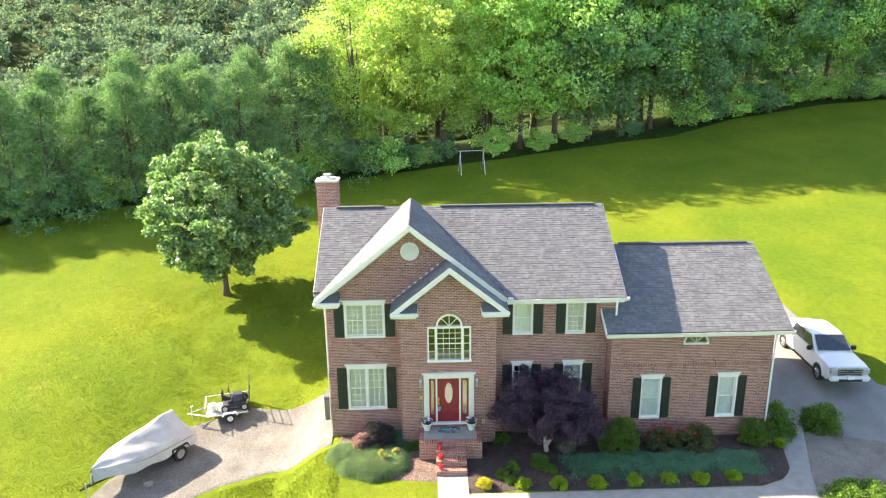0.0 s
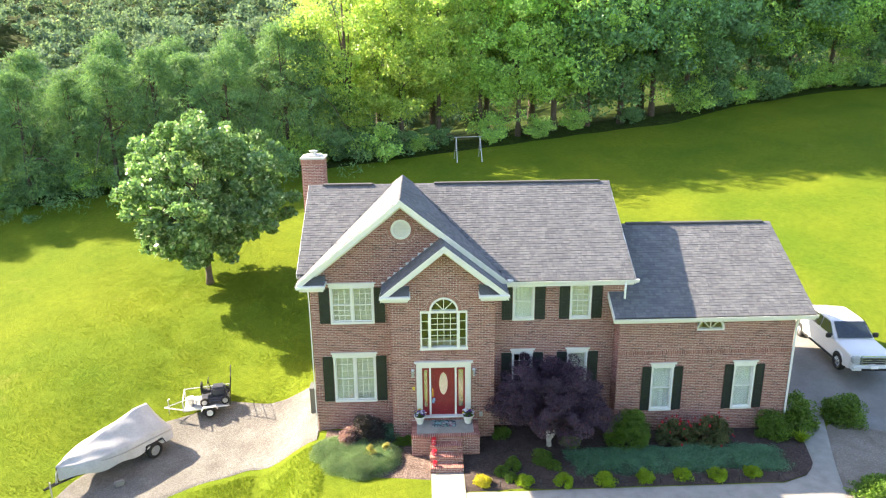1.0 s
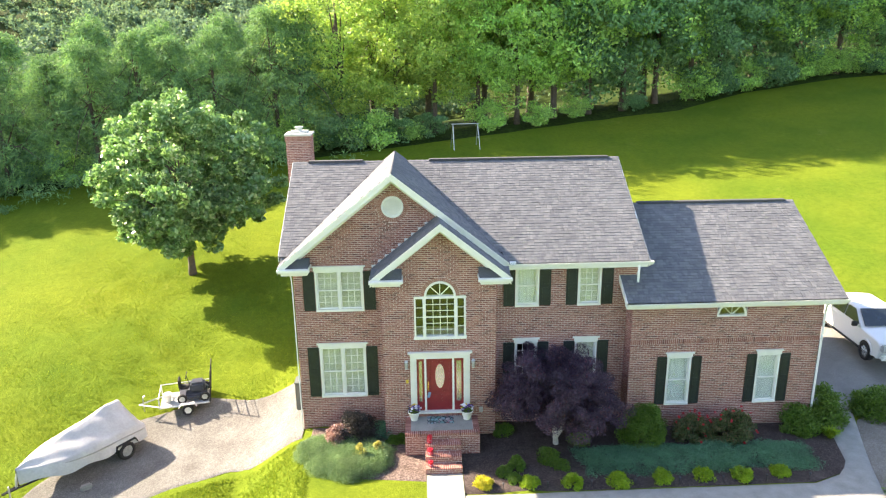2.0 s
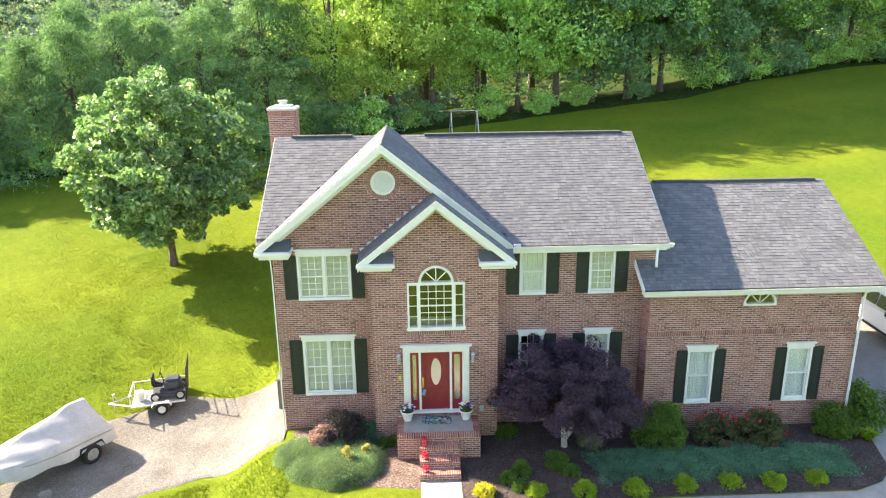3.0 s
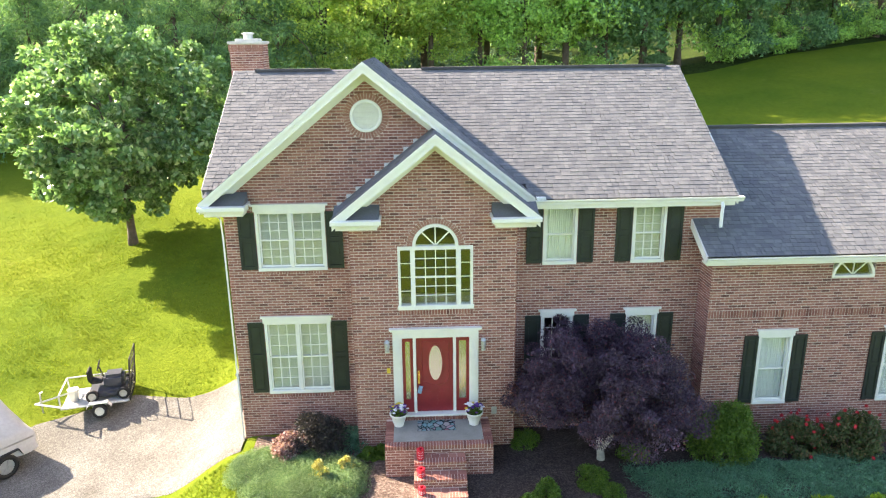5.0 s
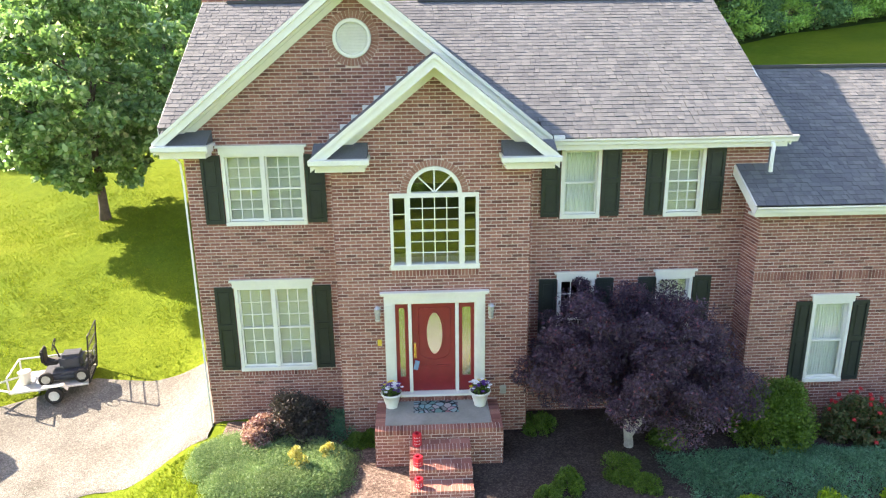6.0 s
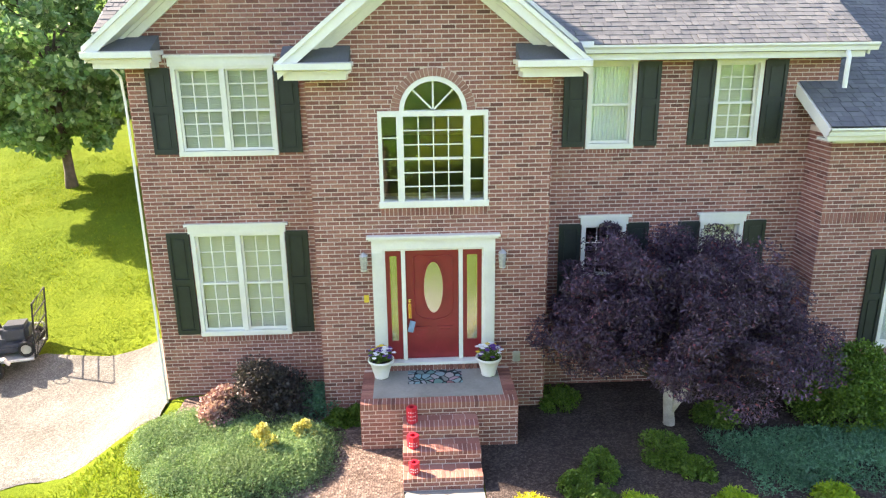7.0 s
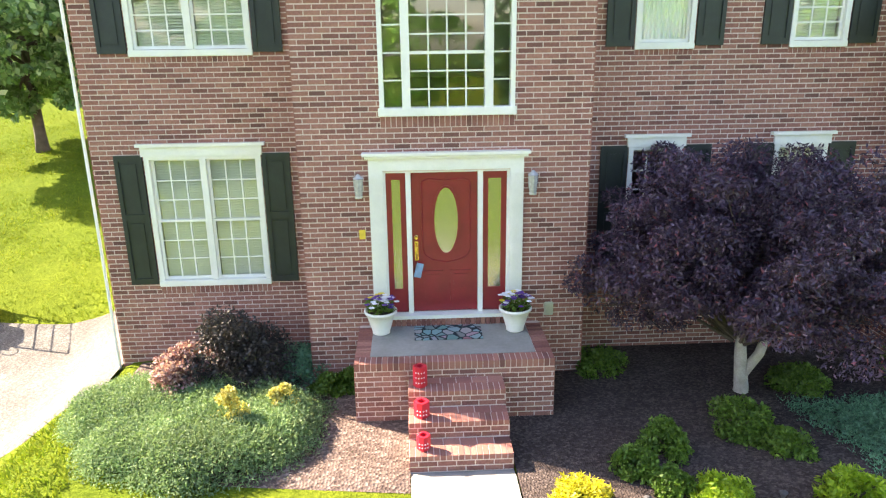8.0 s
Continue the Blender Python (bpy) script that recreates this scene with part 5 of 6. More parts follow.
tuft("ornamental_grass", "yellow-green ornamental grass clump", (13.9, -0.95), 0.4, 0.45, 260, M_FERN, 245, "grass", 0.022)


def rose_bush(at, rx, ry, h, seed):
    rs = np.random.default_rng(seed)
    t = mound("rose_bush", "loose rose bush with scattered red blooms", at, rx, h, 12000, 0.07, M_ROSE, seed, clumps=55, ry=ry)
    for k in range(20):
        a, e = rs.uniform(0, 2 * math.pi), rs.uniform(0.1, 1.35)
        c = (rx * 0.98 * math.cos(a) * math.cos(e), ry * 0.98 * math.sin(a) * math.cos(e), max(0.25, h * math.sin(e)))
        bm = bmesh.new()
        for j in range(7):
            d = Vector(rs.normal(size=3)).normalized() * 0.035
            s = Vector(rs.normal(size=3)).cross(d).normalized() * 0.04
            f = d.cross(s).normalized() * 0.03
            bm.faces.new([bm.verts.new(Vector(c) + q) for q in (d - s, d + f, d + s, d * 0.1 - f)])
        part("bloom", bm, M_REDFLOWER, t, "red rose bloom" if k == 0 else "")
    return t


rose_bush((9.0, -0.75), 0.8, 0.6, 1.15, 250)
rose_bush((10.35, -0.85), 1.0, 0.65, 1.35, 251)


def ground_cover(name, label, inside, x0, x1, y0, y1, h, n, size, mat, seed, shape, lump=0.22):
    """A low spreading mat of foliage that rises to h in its middle; inside gives 0 at the edge to 1."""
    rs = np.random.default_rng(seed)
    c, r = [], []
    while len(c) < n // 60:
        x, y = rs.uniform(x0, x1), rs.uniform(y0, y1)
        f = inside(x, y)
        if f > 0:
            bump = 0.5 + 0.5 * noise.noise((x * 1.7, y * 1.7, seed))
            c.append((x, y, ground_z(x, y) + h * min(1, f * 2.2) * (0.55 + 0.5 * bump)))
            r.append(lump * rs.uniform(0.6, 1.2))
    me = quads(name, leaf_cloud(rs, np.array(c), np.array(r), n, size, 0.45, shape), mat)
    return tagged(part(name, me, mat), label, "ground cover", kind="stuff")


def blob(cx, cy, rx, ry):
    return lambda x, y: 1 - ((x - cx) / rx) ** 2 - ((y - cy) / ry) ** 2 + 0.25 * noise.noise((x * 1.5, y * 1.5, 9))


ground_cover("juniper_cover", "spreading mid-green juniper ground cover in sun", lambda x, y: max(blob(-3.1, -1.4, 1.5, 1.2)(x, y), blob(-4.25, -0.85, 0.8, 0.75)(x, y)), -5.2, -1.5, -2.8, 0.0, 0.36, 140000, 0.042, M_JUNI, 260, 0.34)
ground_cover("blue_juniper_cover", "low blue-green juniper ground cover by the wall", blob(-2.35, 0.25, 0.75, 0.6), -3.2, -1.4, -0.4, 0.8, 0.3, 9000, 0.07, M_TEAL, 261, 0.3)
ground_cover("blue_juniper_cover", "low blue-green juniper ground cover in the shaded bed", lambda x, y: min(1, (x - 4.3) * 0.6, (13.0 - x) * 0.8, (y + 2.95) * 1.4, (-0.95 - y) * 1.3) + 0.35 * noise.noise((x * 1.1, y * 1.1, 4)) - 0.22, 4.3, 13.1, -3.0, -0.8, 0.2, 95000, 0.058, M_TEAL, 262, 0.3, 0.2)
mound("barberry_bush", "dark purplish-brown rounded bush by the wall", (-3.05, -0.08), 0.92, 1.38, 20000, 0.055, M_BARB, 263, clumps=45)
mound("barberry_bush", "bush with pinkish and cream young leaves", (-3.62, -0.5), 0.52, 1.02, 8500, 0.06, M_PINKLEAF, 264, clumps=32)
mound("gold_shrub", "small golden-yellow shrub among the juniper", (-2.78, -1.5), 0.3, 0.78, 2600, 0.05, M_GOLD, 265, clumps=18)
mound("gold_shrub", "small golden-yellow shrub among the juniper", (-2.2, -1.2), 0.26, 0.74, 2200, 0.05, M_GOLD, 266, clumps=18)
for i in range(8):
    x = 1.9 + i * 1.42
    st = thing("path_light", "small dark solar path light on a stake", "path light", (x, -3.35, ground_z(x, -3.35)), group="solar path lights")
    bm = bmesh.new()
    tube(bm, [(0, 0, -0.05), (0, 0, 0.26)], 0.012, 6)
    part("stake", bm, M_BLACK, st)
    bm = bmesh.new()
    lathe(bm, [(0.02, 0.22), (0.035, 0.27), (0.045, 0.28), (0.015, 0.30)], 10)
    part("head", bm, M_VENT, st)


# entrance
def flower_pot(x, y):
    pot = thing("flower_pot", "white fluted pot of pansies beside the door", "flower pot", (x, y, SZ + 0.012), group="door flower pots")
    bm = bmesh.new()
    n = 32
    prof = [(0.10, 0.0), (0.125, 0.015), (0.12, 0.04), (0.165, 0.2), (0.2, 0.3), (0.225, 0.31), (0.23, 0.345), (0.205, 0.35), (0.19, 0.30)]
    rings = [[bm.verts.new((r * (1 + (0.03 if k % 2 and 0.03 < z < 0.29 else 0)) * math.cos(2 * math.pi * k / n), r * (1 + (0.03 if k % 2 and 0.03 < z < 0.29 else 0)) * math.sin(2 * math.pi * k / n), z)) for k in range(n)] for r, z in prof]
    for a, b in zip(rings, rings[1:]):
        for k in range(n):
            bm.faces.new((a[k], a[(k + 1) % n], b[(k + 1) % n], b[k]))
    bm.faces.new(rings[0][::-1])
    part("pot", bm, M_WHITE, pot, smooth=True)
    bm = bmesh.new()
    lathe(bm, [(0.19, 0.27), (0.19, 0.3)], 16)
    part("soil", bm, M_MULCH, pot)
    rs = np.random.default_rng(int(300 + x * 10))
    c = np.array([(0.13 * math.cos(a), 0.13 * math.sin(a), 0.36 + 0.05 * (a % 2)) for a in np.arange(0, 6.2, 0.7)] + [(0, 0, 0.42)])
    part("greenery", quads("greenery", leaf_cloud(rs, c, np.full(len(c), 0.09), 500, 0.05), M_BOX), M_BOX, pot)
    for k in range(46):
        a, r = rs.uniform(0, 2 * math.pi), 0.24 * rs.uniform() ** 0.5
        p = Vector((r * math.cos(a), r * math.sin(a), 0.45 + 0.09 * (1 - (r / 0.24) ** 2) + rs.uniform(-0.02, 0.03)))
        side = math.cos(a - 2.2)
        m = M_PETALY if side > 0.4 and k % 3 else (M_PETALW if side < -0.1 and k % 4 else M_PETALP)
        if x > 0:
            m = M_PETALP if side < 0.2 and k % 4 else (M_PETALY if k % 2 else M_PETALW)
        bm = bmesh.new()
        for j in range(5):
            b0 = 2 * math.pi * j / 5
            d = Vector((math.cos(b0), math.sin(b0), 0.25)) * 0.045
            s = Vector((-math.sin(b0), math.cos(b0), 0)) * 0.028
            bm.faces.new([bm.verts.new(p + q) for q in (d * 0.05, d * 0.6 - s, d, d * 0.6 + s)])
        part("pansy", bm, m, pot)
    return pot


flower_pot(-0.92, -0.32)
flower_pot(0.95, -0.35)


def mat_material():
    m, n, l, b = material("doormat", 0.95, 0, 0.1)
    t = n.new("ShaderNodeTexCoord")
    v = n.new("ShaderNodeTexVoronoi")
    v.inputs["Scale"].default_value = 7.5
    l.new(t.outputs["Object"], v.inputs["Vector"])
    e = n.new("ShaderNodeTexVoronoi")
    e.feature = "DISTANCE_TO_EDGE"
    e.inputs["Scale"].default_value = 7.5
    l.new(t.outputs["Object"], e.inputs["Vector"])
    sep = n.new("ShaderNodeSeparateColor")
    l.new(v.outputs["Color"], sep.inputs[0])
    c = ramp(n, l, sep.outputs[0], [(0.0, (0.30, 0.12, 0.14)), (0.35, (0.10, 0.26, 0.24)), (0.6, (0.36, 0.24, 0.28)), (0.8, (0.16, 0.32, 0.34)), (1.0, (0.34, 0.30, 0.30))])
    k = ramp(n, l, e.outputs["Distance"], [(0.05, (0, 0, 0)), (0.09, (1, 1, 1))])
    l.new(mixed(n, l, k, (0.02, 0.03, 0.035), c), b.inputs["Base Color"])
    bumped(n, l, b, noise_tex(n, l, 120), 0.5, 0.006)
    return m


dm = boxes("doormat", mat_material(), None, (-0.46, 0.48, -0.62, -0.14, SZ + 0.013, SZ + 0.028), bevel=0.005)
tagged(dm, "doormat with a floral pattern in teal and pink", "doormat")
M_LANT = plain("lantern_red", (0.55, 0.02, 0.04), 0.35, 0.12, 10)
for i, (h, w) in enumerate(((0.27, 0.075), (0.2, 0.08), (0.18, 0.07))):
    a, b, y, z = STEPS[i]
    ln = thing("candle_lantern", "red pierced metal candle lantern on a step", "lantern", (-0.40 + 0.01 * i, y + 0.17, z + 0.003), group="red step lanterns")
    bm = bmesh.new()
    rings = []
    for r, zz in ((w, 0), (w, h), (w * 0.85, h), (w * 0.55, h), (w * 0.55, h - 0.06)):
        rings.append([bm.verts.new((r * (1.0 if k % 2 else 1.18) * math.cos(math.pi / 4 * k), r * (1.0 if k % 2 else 1.18) * math.sin(math.pi / 4 * k), zz)) for k in range(8)])
    for p, q in zip(rings, rings[1:]):
        for k in range(8):
            bm.faces.new((p[k], p[(k + 1) % 8], q[(k + 1) % 8], q[k]))
    bm.faces.new(rings[0][::-1])
    part("body", bm, M_LANT, ln)
    bm = bmesh.new()
    lathe(bm, [(w * 0.5, h - 0.05), (w * 0.5, h - 0.045)], 12)
    part("inside", bm, M_BLACK, ln)
    for k in range(4):
        for j in range(2 + (i == 0)):
            bm = bmesh.new()
            aa = -math.pi / 2 + (k - 1.5) * 0.45
            lathe(bm, [(0.010, 0), (0.010, 0.004)], 6)
            ob = part("piercing", bm, M_PETALW, ln)
            ob.matrix_basis = pose(math.cos(aa) * w * 1.06, math.sin(aa) * w * 1.06, h * (0.25 + 0.25 * j), 90, 0, math.degrees(aa) + 90)
ub = boxes("outlet_box", M_GALV, house, (1.42, 1.55, -0.05, -0.01, -0.08, 0.12), label="small grey outlet box on the brick", bevel=0.01)

M_GRASS = foliage("grass", [(0.0, (0.085, 0.146, 0.013)), (0.5, (0.126, 0.180, 0.017)), (1.0, (0.172, 0.205, 0.022))], 0.3, 0.85, patch=0.6, spec=0.05)
rs = np.random.default_rng(400)
gb = []
drive_back = lerp([(-17, -6), (-16, -2.6), (-15.2, 0.5), (-14, 3.0), (-12.8, 4.6), (-10, 5.7), (-8, 5.1), (-5.0, 5.5)])
while len(gb) < 56000:
    back = len(gb) % 4 > 0
    x, y = (rs.uniform(-24, -5.2), rs.uniform(-4, 24)) if back else (rs.uniform(-13, -4.4), rs.uniform(-6, 0.3))
    if back and y < drive_back(x) + 0.05:
        continue
    if not back and y > lerp([(-13.5, -4.4), (-12, -1.6), (-10, -0.4), (-8, 0.25), (-5.0, -0.1), (-4.5, -2.2), (-4.0, -2.6)])(x):
        continue
    fade = min(1, (x + 24) / 9, (24 - y) / 9, (y + 4) / 5) if back else min(1, (y + 6) / 3, (x + 13) / 3)
    if fade < rs.uniform(0, 1) or noise.noise((x * 0.9, y * 0.9, 2)) < rs.uniform(-0.7, 0.25):
        continue
    z, a = ground_z(x, y), rs.uniform(0, 2 * math.pi)
    d = np.array([math.cos(a), math.sin(a), 0]) * 0.013
    tip = np.array([rs.normal() * 0.05, rs.normal() * 0.05, rs.uniform(0.035, 0.085)])
    p = np.array([x, y, z])
    gb.append((p - d, p + d, p + tip + d * 0.3, p + tip - d * 0.3))
tagged(part("grass", quads("grass", np.array(gb), M_GRASS), M_GRASS), "short uneven lawn grass", "grass", kind="stuff")

ubx = thing("utility_cabinet", "grey-green metal utility cabinet beside the brick wall", "cabinet", (-5.42, 2.9, ground_z(-5.42, 2.9)))
M_CABINET = plain("cabinet_grey", (0.085, 0.10, 0.095), 0.5, 0.15, 5)
boxes("body", M_CABINET, ubx, (-0.22, 0.22, -0.3, 0.3, -0.03, 1.1), bevel=0.02)
boxes("lid", M_CABINET, ubx, (-0.25, 0.25, -0.33, 0.33, 1.1, 1.17), bevel=0.025)
boxes("door", M_CABINET, ubx, (-0.19, 0.19, -0.318, -0.3, 0.12, 1.02), bevel=0.008)

# ---- swing set ----
sw = thing("swing_set", "bare white metal swing frame at the lawn's edge", "swing set", (3.4, 36.3, ground_z(3.4, 36.3)), 8)
for x in (-1.05, 1.05):
    for dy in (-0.75, 0.75):
        bm = bmesh.new()
        tube(bm, [(x * 1.05, dy, -0.05), (x, 0, 2.05)], 0.03, 8)
        part("leg", bm, M_GALV, sw)
    bm = bmesh.new()
    tube(bm, [(x * 1.03, -0.42, 0.9), (x * 1.03, 0.42, 0.9)], 0.03, 6)
    part("brace", bm, M_GALV, sw)
bm = bmesh.new()
tube(bm, [(-1.2, 0, 2.05), (1.2, 0, 2.05)], 0.035, 8)
part("top_bar", bm, M_GALV, sw)


def wheel(parent, at, r, w, rim, axis="X"):
    """A tyre with a rim; its axle along x of the parent."""
    bm = bmesh.new()
    n = 24
    prof = [(r * 0.62, -w / 2), (r * 0.92, -w / 2), (r, -w * 0.3), (r, w * 0.3), (r * 0.92, w / 2), (r * 0.62, w / 2)]
    rings = [[bm.verts.new((x, q * math.cos(2 * math.pi * k / n), q * math.sin(2 * math.pi * k / n))) for k in range(n)] for q, x in prof]
    for a, b in zip(rings, rings[1:] + rings[:1]):
        for k in range(n):
            bm.faces.new((a[k], a[(k + 1) % n], b[(k + 1) % n], b[k]))
    ty = part("wheel", bm, M_BLACK, parent, "black tyre on a bright rim", smooth=True)
    ty.matrix_basis = pose(*at)
    bm = bmesh.new()
    for s in (-1, 1):
        for k in range(6):
            a0 = math.pi / 3 * k
            prism(bm, [(s * w * 0.36, q * math.cos(a), q * math.sin(a)) for q, a in ((r * 0.12, a0 - 0.3), (r * 0.6, a0 - 0.2), (r * 0.6, a0 + 0.2), (r * 0.12, a0 + 0.3))], (s * 0.015, 0, 0))
    lathe(bm, [(r * 0.6, -w * 0.34), (r * 0.63, w * 0.34)], 20)
    bmesh.ops.rotate(bm, verts=[v for v in bm.verts][-40:], matrix=Matrix.Rotation(radians(90), 3, "Y"))
    part("rim", bm, rim, ty)
    return ty


# ---- covered boat ----
M_COVER = plain("boat_cover", (0.42, 0.42, 0.425), 0.75, 0.14, 1.2, bump=0.5)
M_HULL = plain("hull_grey", (0.36, 0.36, 0.35), 0.4, 0.12, 2)
boat = thing("boat", "covered motor boat on a road trailer under a grey tarpaulin", "boat", (-13.25, 2.75, ground_z(-13.25, 2.75)), 0)
boat.rotation_euler = (0, 0, math.atan2(-0.84, -0.55))
L0, L1 = -0.9, 3.5            # stern and bow along the axis


def hull_half(s):
    """Half width at a share s of the length from the stern."""
    return 1.12 * (1 - max(0, (s - 0.42) / 0.58) ** 2.2)


def loft(rows, closed=False):
    bm = bmesh.new()
    vr = [[bm.verts.new(p) for p in r] for r in rows]
    for a, b in zip(vr, vr[1:]):
        for k in range(len(a) - 1):
            bm.faces.new((a[k], a[k + 1], b[k + 1], b[k]))
    bm.faces.new(vr[0])
    return bm


rows = []
for i in range(25):
    s = i / 24
    x, w = L0 + (L1 - L0) * s, max(0.03, hull_half(s))
    keel = 0.42 + 0.45 * max(0, s - 0.6) ** 1.5 * 2
    rows.append([(x, -w, 1.05 + 0.12 * s), (x, -w * 0.93, 0.75 + 0.1 * s), (x, -w * 0.6, keel + 0.12), (x, 0, keel), (x, w * 0.6, keel + 0.12), (x, w * 0.93, 0.75 + 0.1 * s), (x, w, 1.05 + 0.12 * s)])
part("hull", loft(rows), M_HULL, boat, smooth=True).location.z = -0.12
ridge = lerp([(0.0, 1.45), (0.07, 2.14), (0.2, 2.16), (0.62, 1.78), (1.0, 1.36)])
rows = []
for i in range(49):
    s = i / 48
    x, w = L0 - 0.06 + (L1 - L0 + 0.12) * s, max(0.05, hull_half(s) + 0.05)
    top = ridge(s)
    row = []
    for k in range(-12, 13):
        f = k / 12
        fold = 0.02 * math.sin(9 * f + 14 * s) + 0.012 * math.sin(37 * s + 5 * f)
        z = 1.12 + 0.12 * s + (top - 1.12 - 0.12 * s) * (1 - abs(f)) ** 0.9
        if abs(k) == 12:
            z -= 0.46 + 0.06 * math.sin(20 * s)
        row.append((x, w * f * (1.0 if abs(k) < 12 else 0.99), z + fold * (1 - abs(f) ** 6)))
    rows.append(row)
part("cover", loft(rows), M_COVER, boat, "pale grey fabric boat cover", smooth=True).location.z = -0.14
for y in (-0.72, 0.72):
    bm = bmesh.new()
    tube(bm, [(L0 + 0.2, y, 0.45), (1.6, y, 0.47), (2.9, y * 0.25, 0.5), (4.15, 0, 0.5)], 0.045, 6)
    part("trailer_rail", bm, M_BLACK, boat)
bm = bmesh.new()
tube(bm, [(3.65, 0, 0.5), (3.6, 0, 0.85), (3.55, 0, 1.0)], 0.04, 6)
part("winch_post", bm, M_GALV, boat)
bm = bmesh.new()
tube(bm, [(3.95, 0.1, 0.02), (3.95, 0.1, 0.75)], 0.03, 6)
part("tongue_jack", bm, M_GALV, boat)
for x in (0.0,):
    for y in (-1.08, 1.08):
        w_ = wheel(boat, (x, y, 0.36), 0.36, 0.22, M_GALV)
        w_.matrix_basis = pose(x, y, 0.36, 0, 0, 90)
for y in (-1.1, 1.1):
    bm = bmesh.new()
    prism(bm, [(-0.5, y - 0.13, 0.5), (-0.4, y - 0.13, 0.76), (0.4, y - 0.13, 0.76), (0.5, y - 0.13, 0.5), (0.38, y - 0.13, 0.73), (-0.38, y - 0.13, 0.73)], (0, 0.26, 0))
    part("fender", bm, M_BLACK, boat)
wb = boxes("wheel_chock", M_CONCRETE, None, (-0.2, 0.2, -0.12, 0.12, 0, 0.22), bevel=0.05)
wb.matrix_basis = pose(-13.15, 0.35, ground_z(-13.15, 0.35), 0, 0, 35)
tagged(wb, "pale stone block on the gravel beside the boat", "block")

# ---- utility trailer ----
M_RAIL = plain("trailer_paint", (0.66, 0.66, 0.63), 0.5, 0.25, 9)
ut = thing("utility_trailer", "small white-railed utility trailer with a raised mesh ramp", "trailer", (-10.95, 5.3, ground_z(-10.95, 5.3)), 14)
ut.scale = (0.86, 0.92, 0.92)
boxes("bed", M_HULL, ut, (-1.15, 1.15, -0.68, 0.68, 0.40, 0.46))
for y in (-0.7, 0.7):
    bm = bmesh.new()
    tube(bm, [(-1.17, y, 0.44), (1.17, y, 0.44)], 0.04, 6)
    part("side_beam", bm, M_RAIL, ut)
    if y < 0:
        continue
    bm = bmesh.new()
    tube(bm, [(-1.17, y, 0.95), (1.17, y, 0.95)], 0.03, 6)
    part("top_rail", bm, M_RAIL, ut)
    for x in (-1.17, 0.0, 1.17):
        bm = bmesh.new()
        tube(bm, [(x, y, 0.42), (x, y, 0.96)], 0.03, 6)
        part("post", bm, M_RAIL, ut)
for x in (-1.17,):
    bm = bmesh.new()
    tube(bm, [(x, -0.7, 0.44), (x, -0.7, 0.95), (x, 0.7, 0.95)], 0.03, 6)
    part("front_rail", bm, M_RAIL, ut)
for y in (-0.35, 0.35):
    bm = bmesh.new()
    tube(bm, [(-1.15, y * 1.6, 0.42), (-2.2, 0, 0.42)], 0.035, 6)
    part("tongue", bm, M_RAIL, ut)
bm = bmesh.new()
tube(bm, [(-2.0, 0.06, 0.02), (-2.0, 0.06, 0.8), (-1.9, 0.06, 0.82)], 0.028, 6)
part("tongue_jack", bm, M_GALV, ut)
for y in (-0.86, 0.86):
    w_ = wheel(ut, (0.15, y, 0.27), 0.27, 0.16, M_WHITE)
    w_.matrix_basis = pose(0.15, y, 0.27, 0, 0, 90)
    bm = bmesh.new()
    prism(bm, [(-0.28, y - 0.1, 0.42), (-0.16, y - 0.1, 0.6), (0.46, y - 0.1, 0.6), (0.58, y - 0.1, 0.42), (0.44, y - 0.1, 0.57), (-0.14, y - 0.1, 0.57)], (0, 0.2, 0))
    part("fender", bm, M_RAIL, ut)
bm = bmesh.new()
tube(bm, [(1.2, -0.68, 0.45), (1.36, -0.68, 2.0), (1.36, 0.68, 2.0), (1.2, 0.68, 0.45), (1.2, -0.6, 0.45)], 0.03, 6)
ramp_frame = part("ramp", bm, M_BLACK, ut, "dark metal mesh ramp standing upright")
for k in range(1, 4):
    bm = bmesh.new()
    tube(bm, [(1.2 + 0.04 * k, -0.68, 0.45 + 0.3875 * k), (1.2 + 0.04 * k, 0.68, 0.45 + 0.3875 * k)], 0.022, 6)
    part("ramp_bar", bm, M_BLACK, ramp_frame)
for k in range(9):
    bm = bmesh.new()
    tube(bm, [(1.2, -0.6 + 0.15 * k, 0.45), (1.36, -0.6 + 0.15 * k, 2.0)], 0.007, 4)
    part("mesh_rod", bm, M_BLACK, ramp_frame)
M_MOWER = plain("mower_dark", (0.05, 0.055, 0.075), 0.4, 0.25, 6)
mw = thing("lawn_mower", "dark ride-on mower strapped on the trailer", "mower", (-10.62, 5.42, ut.location.z + 0.425), 14)
bm = bmesh.new()
box(bm, -0.5, 0.5, -0.42, 0.42, 0.08, 0.26)
part("deck", bm, M_MOWER, mw, bevel=0.06)
bm = bmesh.new()
box(bm, -0.1, 0.45, -0.26, 0.26, 0.26, 0.62)
part("engine_cover", bm, M_MOWER, mw, bevel=0.08)
bm = bmesh.new()
box(bm, -0.45, -0.12, -0.2, 0.2, 0.4, 0.48)
box(bm, -0.5, -0.42, -0.2, 0.2, 0.45, 0.8)
part("seat", bm, M_BLACK, mw, bevel=0.03)
bm = bmesh.new()
tube(bm, [(-0.08, 0, 0.4), (-0.2, 0, 0.85)], 0.02, 6)
tube(bm, [(-0.2 + 0.14 * math.cos(a) * 0.3, 0.15 * math.sin(a), 0.86 + 0.14 * math.cos(a)) for a in np.arange(0, 6.9, 0.6)], 0.014, 5)
part("steering_wheel", bm, M_BLACK, mw)
